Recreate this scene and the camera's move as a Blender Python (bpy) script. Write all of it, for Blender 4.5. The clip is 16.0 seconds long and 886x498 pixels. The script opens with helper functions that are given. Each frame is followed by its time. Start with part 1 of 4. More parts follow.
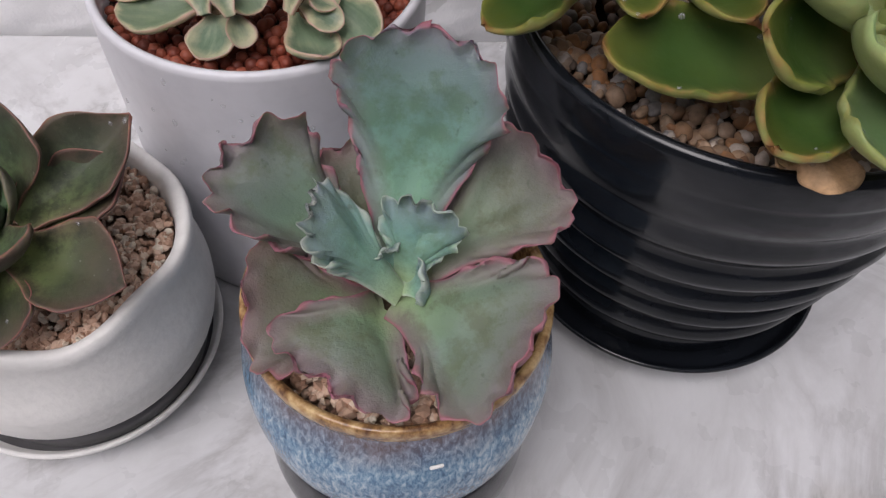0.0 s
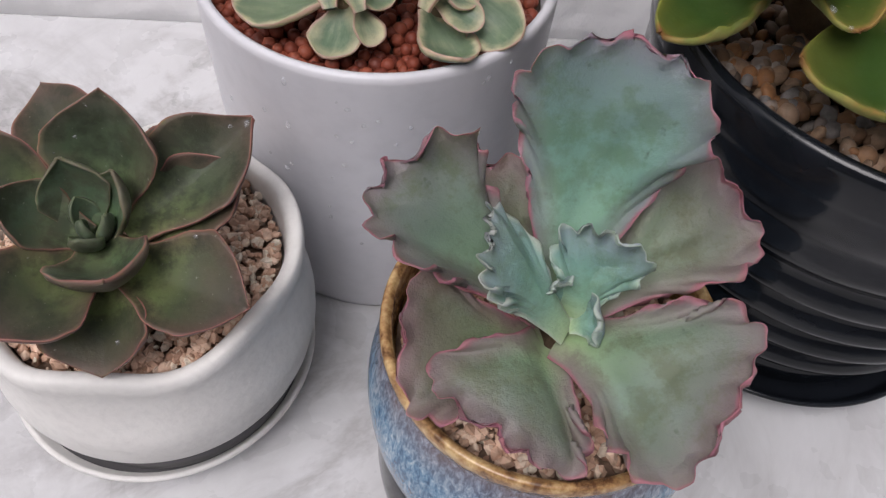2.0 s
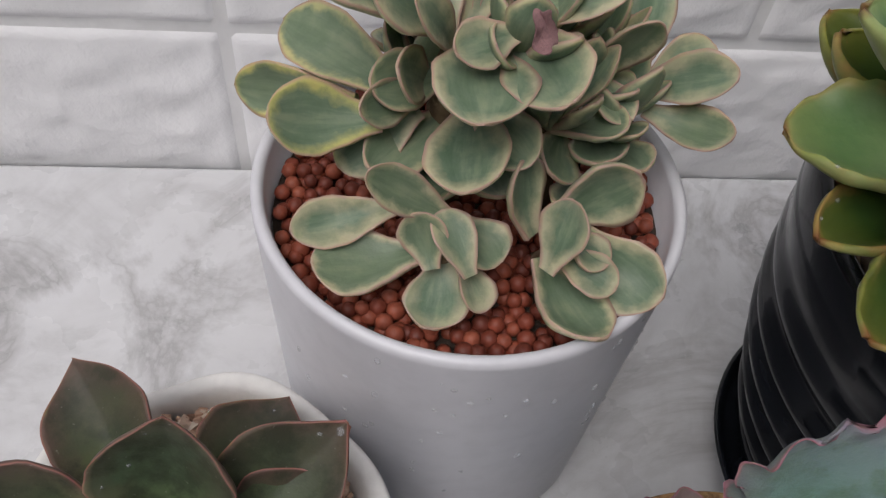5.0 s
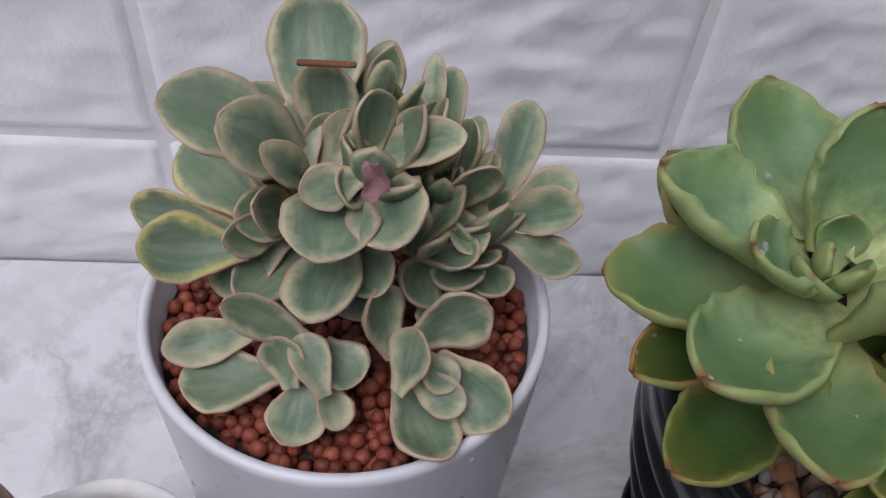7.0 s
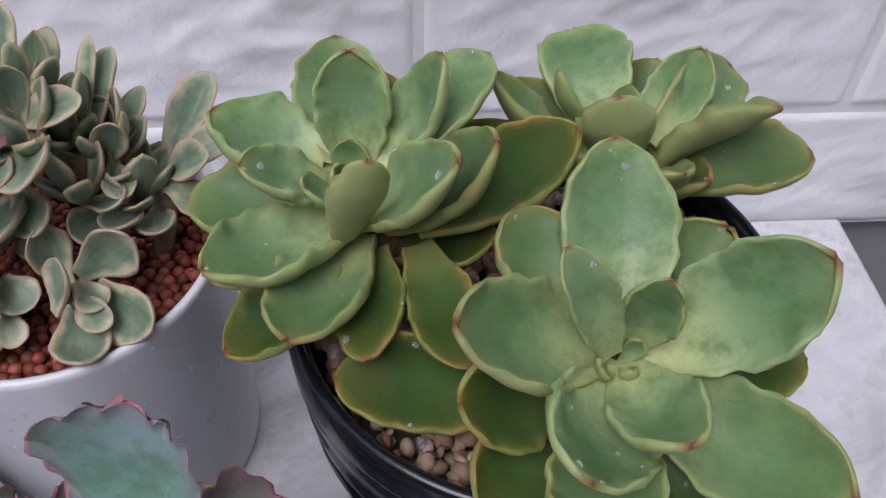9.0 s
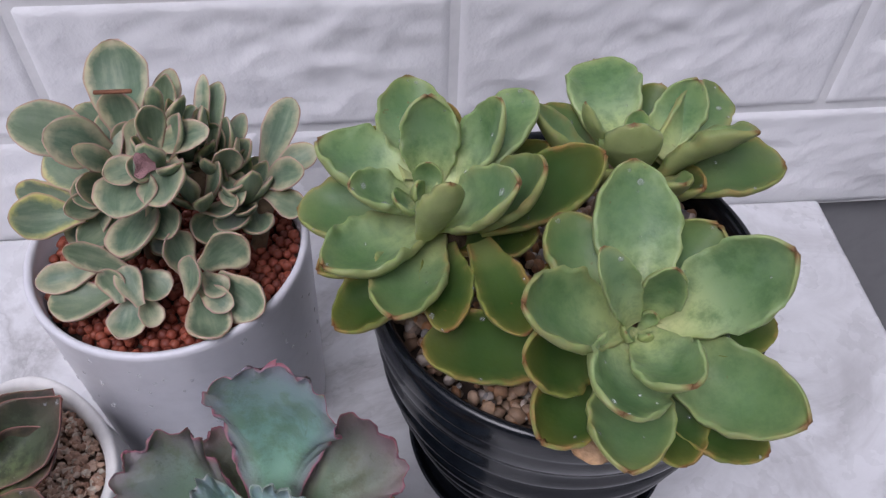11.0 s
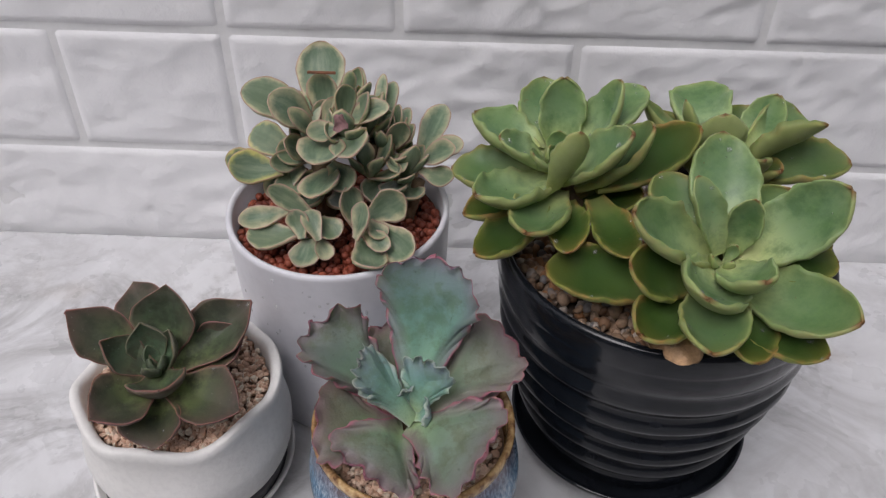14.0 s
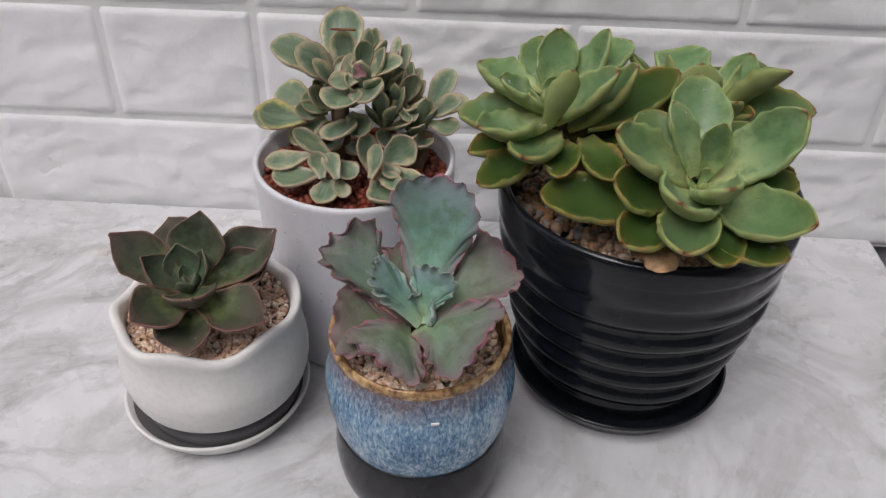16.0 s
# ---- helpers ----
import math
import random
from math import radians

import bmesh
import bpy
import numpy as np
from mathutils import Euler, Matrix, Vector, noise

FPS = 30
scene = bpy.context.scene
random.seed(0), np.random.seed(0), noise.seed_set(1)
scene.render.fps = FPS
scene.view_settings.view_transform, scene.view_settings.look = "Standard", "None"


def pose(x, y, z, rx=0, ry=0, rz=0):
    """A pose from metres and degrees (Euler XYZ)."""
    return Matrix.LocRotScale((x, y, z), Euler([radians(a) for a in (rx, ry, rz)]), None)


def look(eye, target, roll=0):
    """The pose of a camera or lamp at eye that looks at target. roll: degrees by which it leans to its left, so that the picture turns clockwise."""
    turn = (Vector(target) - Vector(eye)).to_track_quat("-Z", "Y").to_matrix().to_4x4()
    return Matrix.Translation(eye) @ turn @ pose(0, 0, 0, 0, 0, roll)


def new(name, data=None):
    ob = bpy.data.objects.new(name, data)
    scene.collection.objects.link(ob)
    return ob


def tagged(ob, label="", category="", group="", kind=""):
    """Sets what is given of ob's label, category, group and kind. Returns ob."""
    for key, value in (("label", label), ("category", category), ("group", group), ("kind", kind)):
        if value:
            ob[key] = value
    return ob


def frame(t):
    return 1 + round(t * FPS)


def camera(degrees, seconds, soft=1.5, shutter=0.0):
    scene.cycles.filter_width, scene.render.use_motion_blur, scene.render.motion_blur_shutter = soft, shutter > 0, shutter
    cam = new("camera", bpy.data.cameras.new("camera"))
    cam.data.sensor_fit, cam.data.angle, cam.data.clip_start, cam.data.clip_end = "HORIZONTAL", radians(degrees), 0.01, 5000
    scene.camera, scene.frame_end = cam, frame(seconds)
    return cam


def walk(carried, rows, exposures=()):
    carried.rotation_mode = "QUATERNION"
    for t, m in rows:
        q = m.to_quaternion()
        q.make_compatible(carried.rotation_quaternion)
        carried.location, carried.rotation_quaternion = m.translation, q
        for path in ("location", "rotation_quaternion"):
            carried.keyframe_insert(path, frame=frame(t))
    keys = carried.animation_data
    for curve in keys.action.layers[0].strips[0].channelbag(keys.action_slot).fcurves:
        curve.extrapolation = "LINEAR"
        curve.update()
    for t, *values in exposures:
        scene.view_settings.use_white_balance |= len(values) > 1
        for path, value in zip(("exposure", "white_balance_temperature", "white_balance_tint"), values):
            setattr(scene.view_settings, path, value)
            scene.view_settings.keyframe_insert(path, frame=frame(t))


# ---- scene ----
cam = camera(57.09, 16.0, 1.3)
PATH = [
    (0, (0.0016, -0.0975, 0.2348), (0.0223, 0.1461, -0.0818), 3.88),
    (0.5, (0.0025, -0.0871, 0.2263), (0.0149, 0.1530, -0.0934), 3.06),
    (1, (-0.0013, -0.0857, 0.2231), (0.0112, 0.1536, -0.0972), 3.55),
    (1.5, (-0.0076, -0.0868, 0.2236), (0.0119, 0.1536, -0.0956), 5.15),
    (2, (-0.0299, -0.0796, 0.2245), (-0.0098, 0.1586, -0.0962), 5.68),
    (2.5, (-0.0628, -0.0661, 0.2173), (-0.0366, 0.1727, -0.1025), 7.17),
    (3, (-0.0754, -0.0609, 0.2121), (-0.0483, 0.1817, -0.1048), 7.11),
    (3.5, (-0.0835, -0.0572, 0.2071), (-0.0536, 0.1851, -0.1098), 7.73),
    (4, (-0.0895, -0.0534, 0.2047), (-0.0542, 0.1887, -0.1118), 8.49),
    (4.5, (-0.0729, -0.0361, 0.2157), (-0.0400, 0.2065, -0.1006), 7.80),
    (5, (-0.0593, -0.0152, 0.2293), (-0.0253, 0.2310, -0.0841), 6.78),
    (5.2, (-0.0556, -0.0077, 0.2330), (-0.0221, 0.2410, -0.0784), 6.44),
    (7.5, (-0.0040, -0.0221, 0.2526), (0.0203, 0.2508, -0.0389), 5.45),
    (8, (0.0351, -0.0330, 0.2587), (0.0505, 0.2375, -0.0356), 2.86),
    (8.5, (0.0573, -0.0462, 0.2632), (0.0790, 0.2241, -0.0308), 2.54),
    (11, (0.0369, -0.0833, 0.3121), (0.0629, 0.1751, 0.0079), 1.38),
    (11.5, (0.0197, -0.1034, 0.3261), (0.0394, 0.1536, 0.0203), 1.26),
    (12, (0.0087, -0.1149, 0.3314), (0.0237, 0.1404, 0.0238), 1.24),
    (12.5, (0.0034, -0.1190, 0.3300), (0.0160, 0.1389, 0.0245), 1.56),
    (13, (0.0105, -0.1307, 0.3315), (0.0116, 0.1380, 0.0352), 0.44),
    (13.5, (0.0145, -0.1522, 0.3182), (0.0093, 0.1447, 0.0502), 0.60),
    (14, (0.0168, -0.1708, 0.3091), (0.0056, 0.1364, 0.0532), 0.78),
    (14.5, (0.0163, -0.1890, 0.2987), (0.0048, 0.1231, 0.0489), 1.97),
    (15, (0.0167, -0.2045, 0.2913), (0.0037, 0.1140, 0.0498), 1.88),
    (15.5, (0.0170, -0.2134, 0.2903), (0.0050, 0.1074, 0.0516), 1.74),
    (16, (0.0195, -0.2243, 0.2956), (0.0048, 0.0957, 0.0559), 1.32),
]
EXPOSURE = [
    (0, 0.47, 6350, 16), (0.5, 0.60, 6350, 16), (1, 0.71, 6350, 16), (2, 0.58, 6350, 15), (2.6, 0.50, 6350, 14), (3, 0.35, 6350, 13), (3.5, 0.29, 6350, 12), (4.2, 0.21, 6360, 12), (5.2, 0.26, 6380, 12), (7.5, 0.31, 5880, 18), (8, 0.58, 5880, 19), (8.5, 0.58, 5880, 19),
    (11, 0.47, 5850, 20), (12.5, 0.36, 6120, 16), (13.5, 0.32, 6220, 15), (14, 0.34, 6280, 14), (16, 0.37, 6400, 13),
]
walk(cam, [(t, look(eye, target, roll)) for t, eye, target, roll in PATH], EXPOSURE)

# ---- world and light ----
world = bpy.data.worlds.new("overcast_sky")
scene.world = world
world.use_nodes = True
_n = world.node_tree.nodes
_sky = _n.new("ShaderNodeTexSky")
_sky.sky_type, _sky.sun_disc = "NISHITA", False
_sky.sun_elevation, _sky.sun_rotation = radians(62), radians(-145)
_sky.dust_density, _sky.air_density, _sky.ozone_density = 6.0, 1.0, 1.0
_soft = _n.new("ShaderNodeHueSaturation")
_soft.inputs["Saturation"].default_value = 0.35
world.node_tree.links.new(_sky.outputs[0], _soft.inputs["Color"])
world.node_tree.links.new(_soft.outputs[0], _n["Background"].inputs[0])
_n["Background"].inputs[1].default_value = 0.075
sun_data = bpy.data.lights.new("sun", "SUN")
sun_data.energy, sun_data.angle, sun_data.color = 0.9, radians(35), (1.0, 0.97, 0.95)
sun = new("sun", sun_data)
sun.matrix_world = look((-0.55, -0.80, 1.75), (0, 0.08, 0))

# ---- materials ----
def mat(name, rough=0.5, metal=0.0, spec=0.5):
    m = bpy.data.materials.new(name)
    m.use_nodes = True
    b = m.node_tree.nodes["Principled BSDF"]
    b.inputs["Roughness"].default_value = rough
    b.inputs["Metallic"].default_value = metal
    b.inputs["Specular IOR Level"].default_value = spec
    return m, m.node_tree.nodes, m.node_tree.links, b


def coords(n, l, scale=(1, 1, 1), out="Object", rot=(0, 0, 0)):
    tc, mp = n.new("ShaderNodeTexCoord"), n.new("ShaderNodeMapping")
    mp.inputs["Scale"].default_value, mp.inputs["Rotation"].default_value = scale, rot
    l.new(tc.outputs[out], mp.inputs[0])
    return mp.outputs[0]


def noise_tex(n, l, vec, scale, detail=4, rough=0.55, distort=0.0):
    t = n.new("ShaderNodeTexNoise")
    t.inputs["Scale"].default_value, t.inputs["Detail"].default_value = scale, detail
    t.inputs["Roughness"].default_value, t.inputs["Distortion"].default_value = rough, distort
    l.new(vec, t.inputs["Vector"])
    return t.outputs["Fac"]


def ramp(n, l, fac, stops):
    r = n.new("ShaderNodeValToRGB")
    e = r.color_ramp.elements
    while len(e) < len(stops):
        e.new(0.5)
    for el, (pos, col) in zip(e, stops):
        el.position = pos
        el.color = (*col, 1) if len(col) == 3 else col
    l.new(fac, r.inputs[0])
    return r.outputs[0]


def grey(v):
    return (v, v, v)


def mix(n, l, fac, a, b, kind="MIX"):
    m = n.new("ShaderNodeMix")
    m.data_type, m.blend_type = "RGBA", kind
    for slot, v in ((0, fac), (6, a), (7, b)):
        if hasattr(v, "is_linked"):
            l.new(v, m.inputs[slot])
        else:
            m.inputs[slot].default_value = v if slot == 0 else (*v, 1)
    return m.outputs[2]


def maths(n, l, op, a, b=0.0, c=0.0):
    m = n.new("ShaderNodeMath")
    m.operation = op
    for slot, v in enumerate((a, b, c)):
        if hasattr(v, "is_linked"):
            l.new(v, m.inputs[slot])
        else:
            m.inputs[slot].default_value = v
    return m.outputs[0]


def bump(n, l, b, height, strength=0.3, dist=0.001):
    k = n.new("ShaderNodeBump")
    k.inputs["Strength"].default_value, k.inputs["Distance"].default_value = strength, dist
    l.new(height, k.inputs["Height"])
    l.new(k.outputs[0], b.inputs["Normal"])


def marble_material():
    m, n, l, b = mat("veined_marble", 0.28)
    v = coords(n, l)
    warp = noise_tex(n, l, v, 9, 5, 0.6)
    big = noise_tex(n, l, v, 13, 7, 0.66, 1.2)
    cloud = ramp(n, l, big, [(0.32, (0.485, 0.482, 0.485)), (0.46, (0.615, 0.615, 0.622)), (0.66, (0.675, 0.675, 0.688))])
    vein = noise_tex(n, l, v, 8.5, 8, 0.62, 1.6)
    line = maths(n, l, "ABSOLUTE", maths(n, l, "SUBTRACT", vein, 0.5))
    thin = ramp(n, l, line, [(0.0, grey(0.84)), (0.016, grey(0.56)), (0.068, grey(0.0))])
    patch = ramp(n, l, noise_tex(n, l, v, 6, 3), [(0.38, grey(0)), (0.58, grey(0.85))])
    c = mix(n, l, maths(n, l, "MULTIPLY", thin, patch), cloud, (0.30, 0.29, 0.285))
    fine = noise_tex(n, l, v, 26, 6, 0.65, 1.2)
    line2 = maths(n, l, "ABSOLUTE", maths(n, l, "SUBTRACT", fine, 0.5))
    thin2 = ramp(n, l, line2, [(0.0, grey(0.40)), (0.03, grey(0.26)), (0.11, grey(0.0))])
    patch2 = ramp(n, l, warp, [(0.44, grey(0)), (0.60, grey(0.75))])
    c = mix(n, l, maths(n, l, "MULTIPLY", thin2, patch2), c, (0.36, 0.355, 0.36))
    stain = ramp(n, l, noise_tex(n, l, v, 11, 2), [(0.66, grey(0)), (0.78, grey(0.35))])
    c = mix(n, l, stain, c, (0.54, 0.47, 0.40))
    l.new(c, b.inputs["Base Color"])
    l.new(ramp(n, l, noise_tex(n, l, v, 40, 4), [(0.3, grey(0.22)), (0.7, grey(0.36))]), b.inputs["Roughness"])
    return m


def foam_material():
    m, n, l, b = mat("white_brick_relief_panel", 0.62, spec=0.3)
    v = coords(n, l)
    soft = noise_tex(n, l, v, 14, 5, 0.6)
    c = ramp(n, l, soft, [(0.3, (0.775, 0.77, 0.775)), (0.7, (0.85, 0.845, 0.85))])
    dirt = ramp(n, l, noise_tex(n, l, v, 5, 3), [(0.55, grey(0)), (0.8, grey(0.25))])
    c = mix(n, l, dirt, c, (0.65, 0.635, 0.63))
    l.new(c, b.inputs["Base Color"])
    h = maths(n, l, "ADD", noise_tex(n, l, v, 90, 6, 0.65), maths(n, l, "MULTIPLY", noise_tex(n, l, v, 400, 3), 0.12))
    bump(n, l, b, h, 0.38, 0.0026)
    return m


def plain_material(name, col, rough=0.6, vary=0.08, scale=30, spec=0.4, relief=0.15, dist=0.0006):
    m, n, l, b = mat(name, rough, spec=spec)
    v = coords(n, l)
    a = noise_tex(n, l, v, scale, 4)
    f = noise_tex(n, l, v, scale * 9, 3)
    lo, hi = [max(0, c * (1 - vary)) for c in col], [min(1, c * (1 + vary)) for c in col]
    c = ramp(n, l, a, [(0.3, lo), (0.7, hi)])
    c = mix(n, l, ramp(n, l, f, [(0.45, grey(0)), (0.75, grey(0.25))]), c, tuple(0.75 * q for q in lo))
    l.new(c, b.inputs["Base Color"])
    bump(n, l, b, f, relief, dist)
    return m


def blue_glaze():
    m, n, l, b = mat("streaked_blue_glaze", 0.16, spec=0.5)
    v = coords(n, l)
    drip = noise_tex(n, l, coords(n, l, (1, 1, 0.40)), 850, 6, 0.70, 0.5)
    blob = noise_tex(n, l, coords(n, l, (1, 1, 0.4)), 120, 3)
    sep = n.new("ShaderNodeSeparateXYZ")
    l.new(v, sep.inputs[0])
    streak = ramp(n, l, maths(n, l, "ADD", maths(n, l, "MULTIPLY", drip, 0.75), maths(n, l, "MULTIPLY", blob, 0.35)),
                  [(0.40, (0.026, 0.072, 0.148)), (0.50, (0.085, 0.185, 0.305)), (0.57, (0.20, 0.33, 0.46)), (0.66, (0.42, 0.53, 0.62))])
    # browner wash under the rim
    zz = maths(n, l, "ADD", sep.outputs[2], maths(n, l, "MULTIPLY", maths(n, l, "SUBTRACT", blob, 0.5), 0.012))
    top = ramp(n, l, maths(n, l, "MULTIPLY", zz, 10), [(0.69, grey(0)), (0.755, grey(0.55)), (0.80, grey(0.95))])
    wash = ramp(n, l, drip, [(0.42, (0.11, 0.075, 0.075)), (0.6, (0.20, 0.19, 0.24)), (0.7, (0.40, 0.42, 0.47))])
    c = mix(n, l, top, streak, wash)
    l.new(c, b.inputs["Base Color"])
    bump(n, l, b, drip, 0.15, 0.0004)
    return m


def rim_glaze():
    m, n, l, b = mat("tan_glazed_rim", 0.2)
    v = coords(n, l)
    c = ramp(n, l, noise_tex(n, l, v, 260, 5, 0.65), [(0.36, (0.11, 0.050, 0.022)), (0.5, (0.36, 0.205, 0.085)), (0.66, (0.60, 0.42, 0.20))])
    l.new(c, b.inputs["Base Color"])
    return m


def black_glaze():
    m, n, l, b = mat("black_glazed_ceramic", 0.2, spec=0.37)
    v = coords(n, l)
    l.new(ramp(n, l, noise_tex(n, l, v, 60, 4), [(0.3, (0.006, 0.007, 0.009)), (0.7, (0.010, 0.012, 0.016))]), b.inputs["Base Color"])
    l.new(ramp(n, l, noise_tex(n, l, v, 90, 5), [(0.3, grey(0.08)), (0.7, grey(0.20))]), b.inputs["Roughness"])
    bump(n, l, b, noise_tex(n, l, v, 130, 4), 0.12, 0.0008)
    return m


def island_material(name, stops, rough=0.75, relief=0.4, scale=500, dist=0.0005):
    """Grains: each loose island takes its own colour."""
    m, n, l, b = mat(name, rough, spec=0.35)
    g = n.new("ShaderNodeNewGeometry")
    c = ramp(n, l, g.outputs["Random Per Island"], stops)
    v = coords(n, l)
    f = noise_tex(n, l, v, scale, 4, 0.6)
    c = mix(n, l, ramp(n, l, f, [(0.35, grey(0.35)), (0.6, grey(0.0))]), c, tuple(0.6 * q for q in stops[0][1]))
    l.new(c, b.inputs["Base Color"])
    bump(n, l, b, f, relief, dist)
    return m


MARBLE = marble_material()
FOAM = foam_material()
GROUT = plain_material("white_panel_joint", (0.74, 0.735, 0.73), 0.7, 0.05, 20, 0.3)
PLASTER = plain_material("grey_plaster", (0.26, 0.255, 0.26), 0.8, 0.1, 12)
CONCRETE = plain_material("grey_concrete_floor", (0.34, 0.335, 0.33), 0.8, 0.12, 4)
WHITE_POT = plain_material("satin_white_ceramic", (0.655, 0.65, 0.685), 0.33, 0.015, 20, 0.5, 0.05, 0.0002)
CHALK = plain_material("matt_white_pottery", (0.75, 0.735, 0.71), 0.8, 0.05, 45, 0.2, 0.4, 0.0005)
SLATE = plain_material("dark_grey_band", (0.085, 0.082, 0.085), 0.45, 0.15, 50)
SLATE_FOOT = plain_material("dark_brown_grey_glaze", (0.012, 0.012, 0.016), 0.13, 0.35, 60, 0.36, 0.05)
BLUE, TAN, BLACK = blue_glaze(), rim_glaze(), black_glaze()
CLAY = island_material("red_clay_granules", [(0.0, (0.13, 0.030, 0.018)), (0.5, (0.235, 0.052, 0.028)), (1.0, (0.32, 0.085, 0.046))], 0.5)
GRIT = island_material("pale_stone_grit", [(0.0, (0.461, 0.276, 0.190)), (0.35, (0.666, 0.444, 0.322)), (0.7, (0.768, 0.564, 0.431)), (1.0, (0.800, 0.732, 0.609))], 0.75)
GRAVEL = island_material("mixed_river_gravel", [(0.0, (0.09, 0.075, 0.065)), (0.2, (0.36, 0.165, 0.065)), (0.45, (0.22, 0.15, 0.10)), (0.65, (0.42, 0.27, 0.17)), (0.8, (0.19, 0.185, 0.19)), (1.0, (0.56, 0.46, 0.38))], 0.55)
GRITBED = plain_material("tan_grit_bed", (0.26, 0.17, 0.12), 0.9, 0.3, 400, 0.3, 0.6, 0.001)
SOIL = plain_material("dark_damp_soil", (0.05, 0.035, 0.026), 0.9, 0.3, 200, 0.3, 0.6, 0.001)


# ---- mesh helpers ----
def link_bm(name, bm, material, parent=None, smooth=True, label=""):
    me = bpy.data.meshes.new(name)
    bm.to_mesh(me)
    bm.free()
    return link_mesh(name, me, material, parent, smooth, label)


def link_mesh(name, me, material, parent=None, smooth=True, label=""):
    if smooth:
        me.polygons.foreach_set("use_smooth", [True] * len(me.polygons))
    me.materials.append(material)
    ob = new(name, me)
    if parent is not None:
        ob.parent = parent
    if label:
        ob["label"] = label
    return ob


def part(name, bm, material, parent, label="", smooth=True):
    return link_bm(name, bm, material, parent, smooth, label)


def box_bm(x0, x1, y0, y1, z0, z1, bevel=0.0, seg=2):
    bm = bmesh.new()
    bmesh.ops.create_cube(bm, size=1.0)
    for v in bm.verts:
        v.co = Vector((x0 + (v.co.x + 0.5) * (x1 - x0), y0 + (v.co.y + 0.5) * (y1 - y0), z0 + (v.co.z + 0.5) * (z1 - z0)))
    if bevel:
        bmesh.ops.bevel(bm, geom=bm.edges[:], offset=bevel, segments=seg, affect="EDGES", profile=0.5)
    return bm


def lathe_bm(profile, seg=96, wave=None):
    """A closed turned shell; wave(theta, r, z) may shift a ring point."""
    bm = bmesh.new()
    rings = []
    for r, z in profile:
        ring = []
        if r < 1e-6:
            ring = [bm.verts.new((0, 0, z))]
        else:
            for i in range(seg):
                a = 2 * math.pi * i / seg
                rr, zz = (r, z) if wave is None else wave(a, r, z)
                ring.append(bm.verts.new((rr * math.cos(a), rr * math.sin(a), zz)))
        rings.append(ring)
    for p, q in zip(rings, rings[1:]):
        for i in range(seg):
            j = (i + 1) % seg
            if len(p) == 1 and len(q) == 1:
                continue
            if len(p) == 1:
                bm.faces.new((p[0], q[j], q[i]))
            elif len(q) == 1:
                bm.faces.new((p[i], p[j], q[0]))
            else:
                bm.faces.new((p[i], p[j], q[j], q[i]))
    bmesh.ops.recalc_face_normals(bm, faces=bm.faces[:])
    return bm


def smooth_profile(pts, n=6):
    """Catmull-Rom through the given (r, z) points."""
    out = []
    P = [Vector(p) for p in pts]
    for i in range(len(P) - 1):
        a, b, c, d = P[max(i - 1, 0)], P[i], P[i + 1], P[min(i + 2, len(P) - 1)]
        for k in range(n):
            t = k / n
            v = 0.5 * ((2 * b) + (c - a) * t + (2 * a - 5 * b + 4 * c - d) * t * t + (3 * b - a - 3 * c + d) * t ** 3)
            out.append((max(v.x, 0.0), v.y))
    out.append(tuple(P[-1]))
    return out


# ---- wall, table, floor ----
WALL_Y = 0.2075
COURSE, BRICK, SEAM, JOINT = 0.070, 0.178, -0.109, 0.0034
J0 = -0.0095


def brick_bm(x0, x1, z0, z1, seed):
    """One rough-hewn brick face with a narrow sloped edge; front towards -y."""
    nx, nz = max(6, int((x1 - x0) / 0.0022)), max(6, int((z1 - z0) / 0.0022))
    bm = bmesh.new()
    grid = []
    for j in range(nz + 1):
        row = []
        for i in range(nx + 1):
            u, v = i / nx, j / nz
            x, z = x0 + u * (x1 - x0), z0 + v * (z1 - z0)
            edge = min(x - x0, x1 - x, z - z0, z1 - z)
            e = min(1.0, edge / 0.0028)
            p = Vector((x * 44 + z * 18, z * 58 - x * 12, seed * 3.7))
            h = noise.fractal(p, 0.8, 2.2, 5) * 0.0010 + noise.noise(Vector((x * 13, z * 16, seed))) * 0.0012
            chip = noise.turbulence(Vector((x * 40 - z * 24, z * 50 + x * 8, seed * 1.9)), 4, True)
            h += 0.0017 * (0.45 - chip)
            inner = min(1.0, edge / 0.012)
            k = e * (2 - e)
            y = WALL_Y + 0.0012 - k * 0.0017 - h * (0.25 * k + 0.75 * k * inner)
            row.append(bm.verts.new((x, min(y, WALL_Y + 0.0013), z)))
        grid.append(row)
    for j in range(nz):
        for i in range(nx):
            bm.faces.new((grid[j][i], grid[j][i + 1], grid[j + 1][i + 1], grid[j + 1][i]))
    return bm


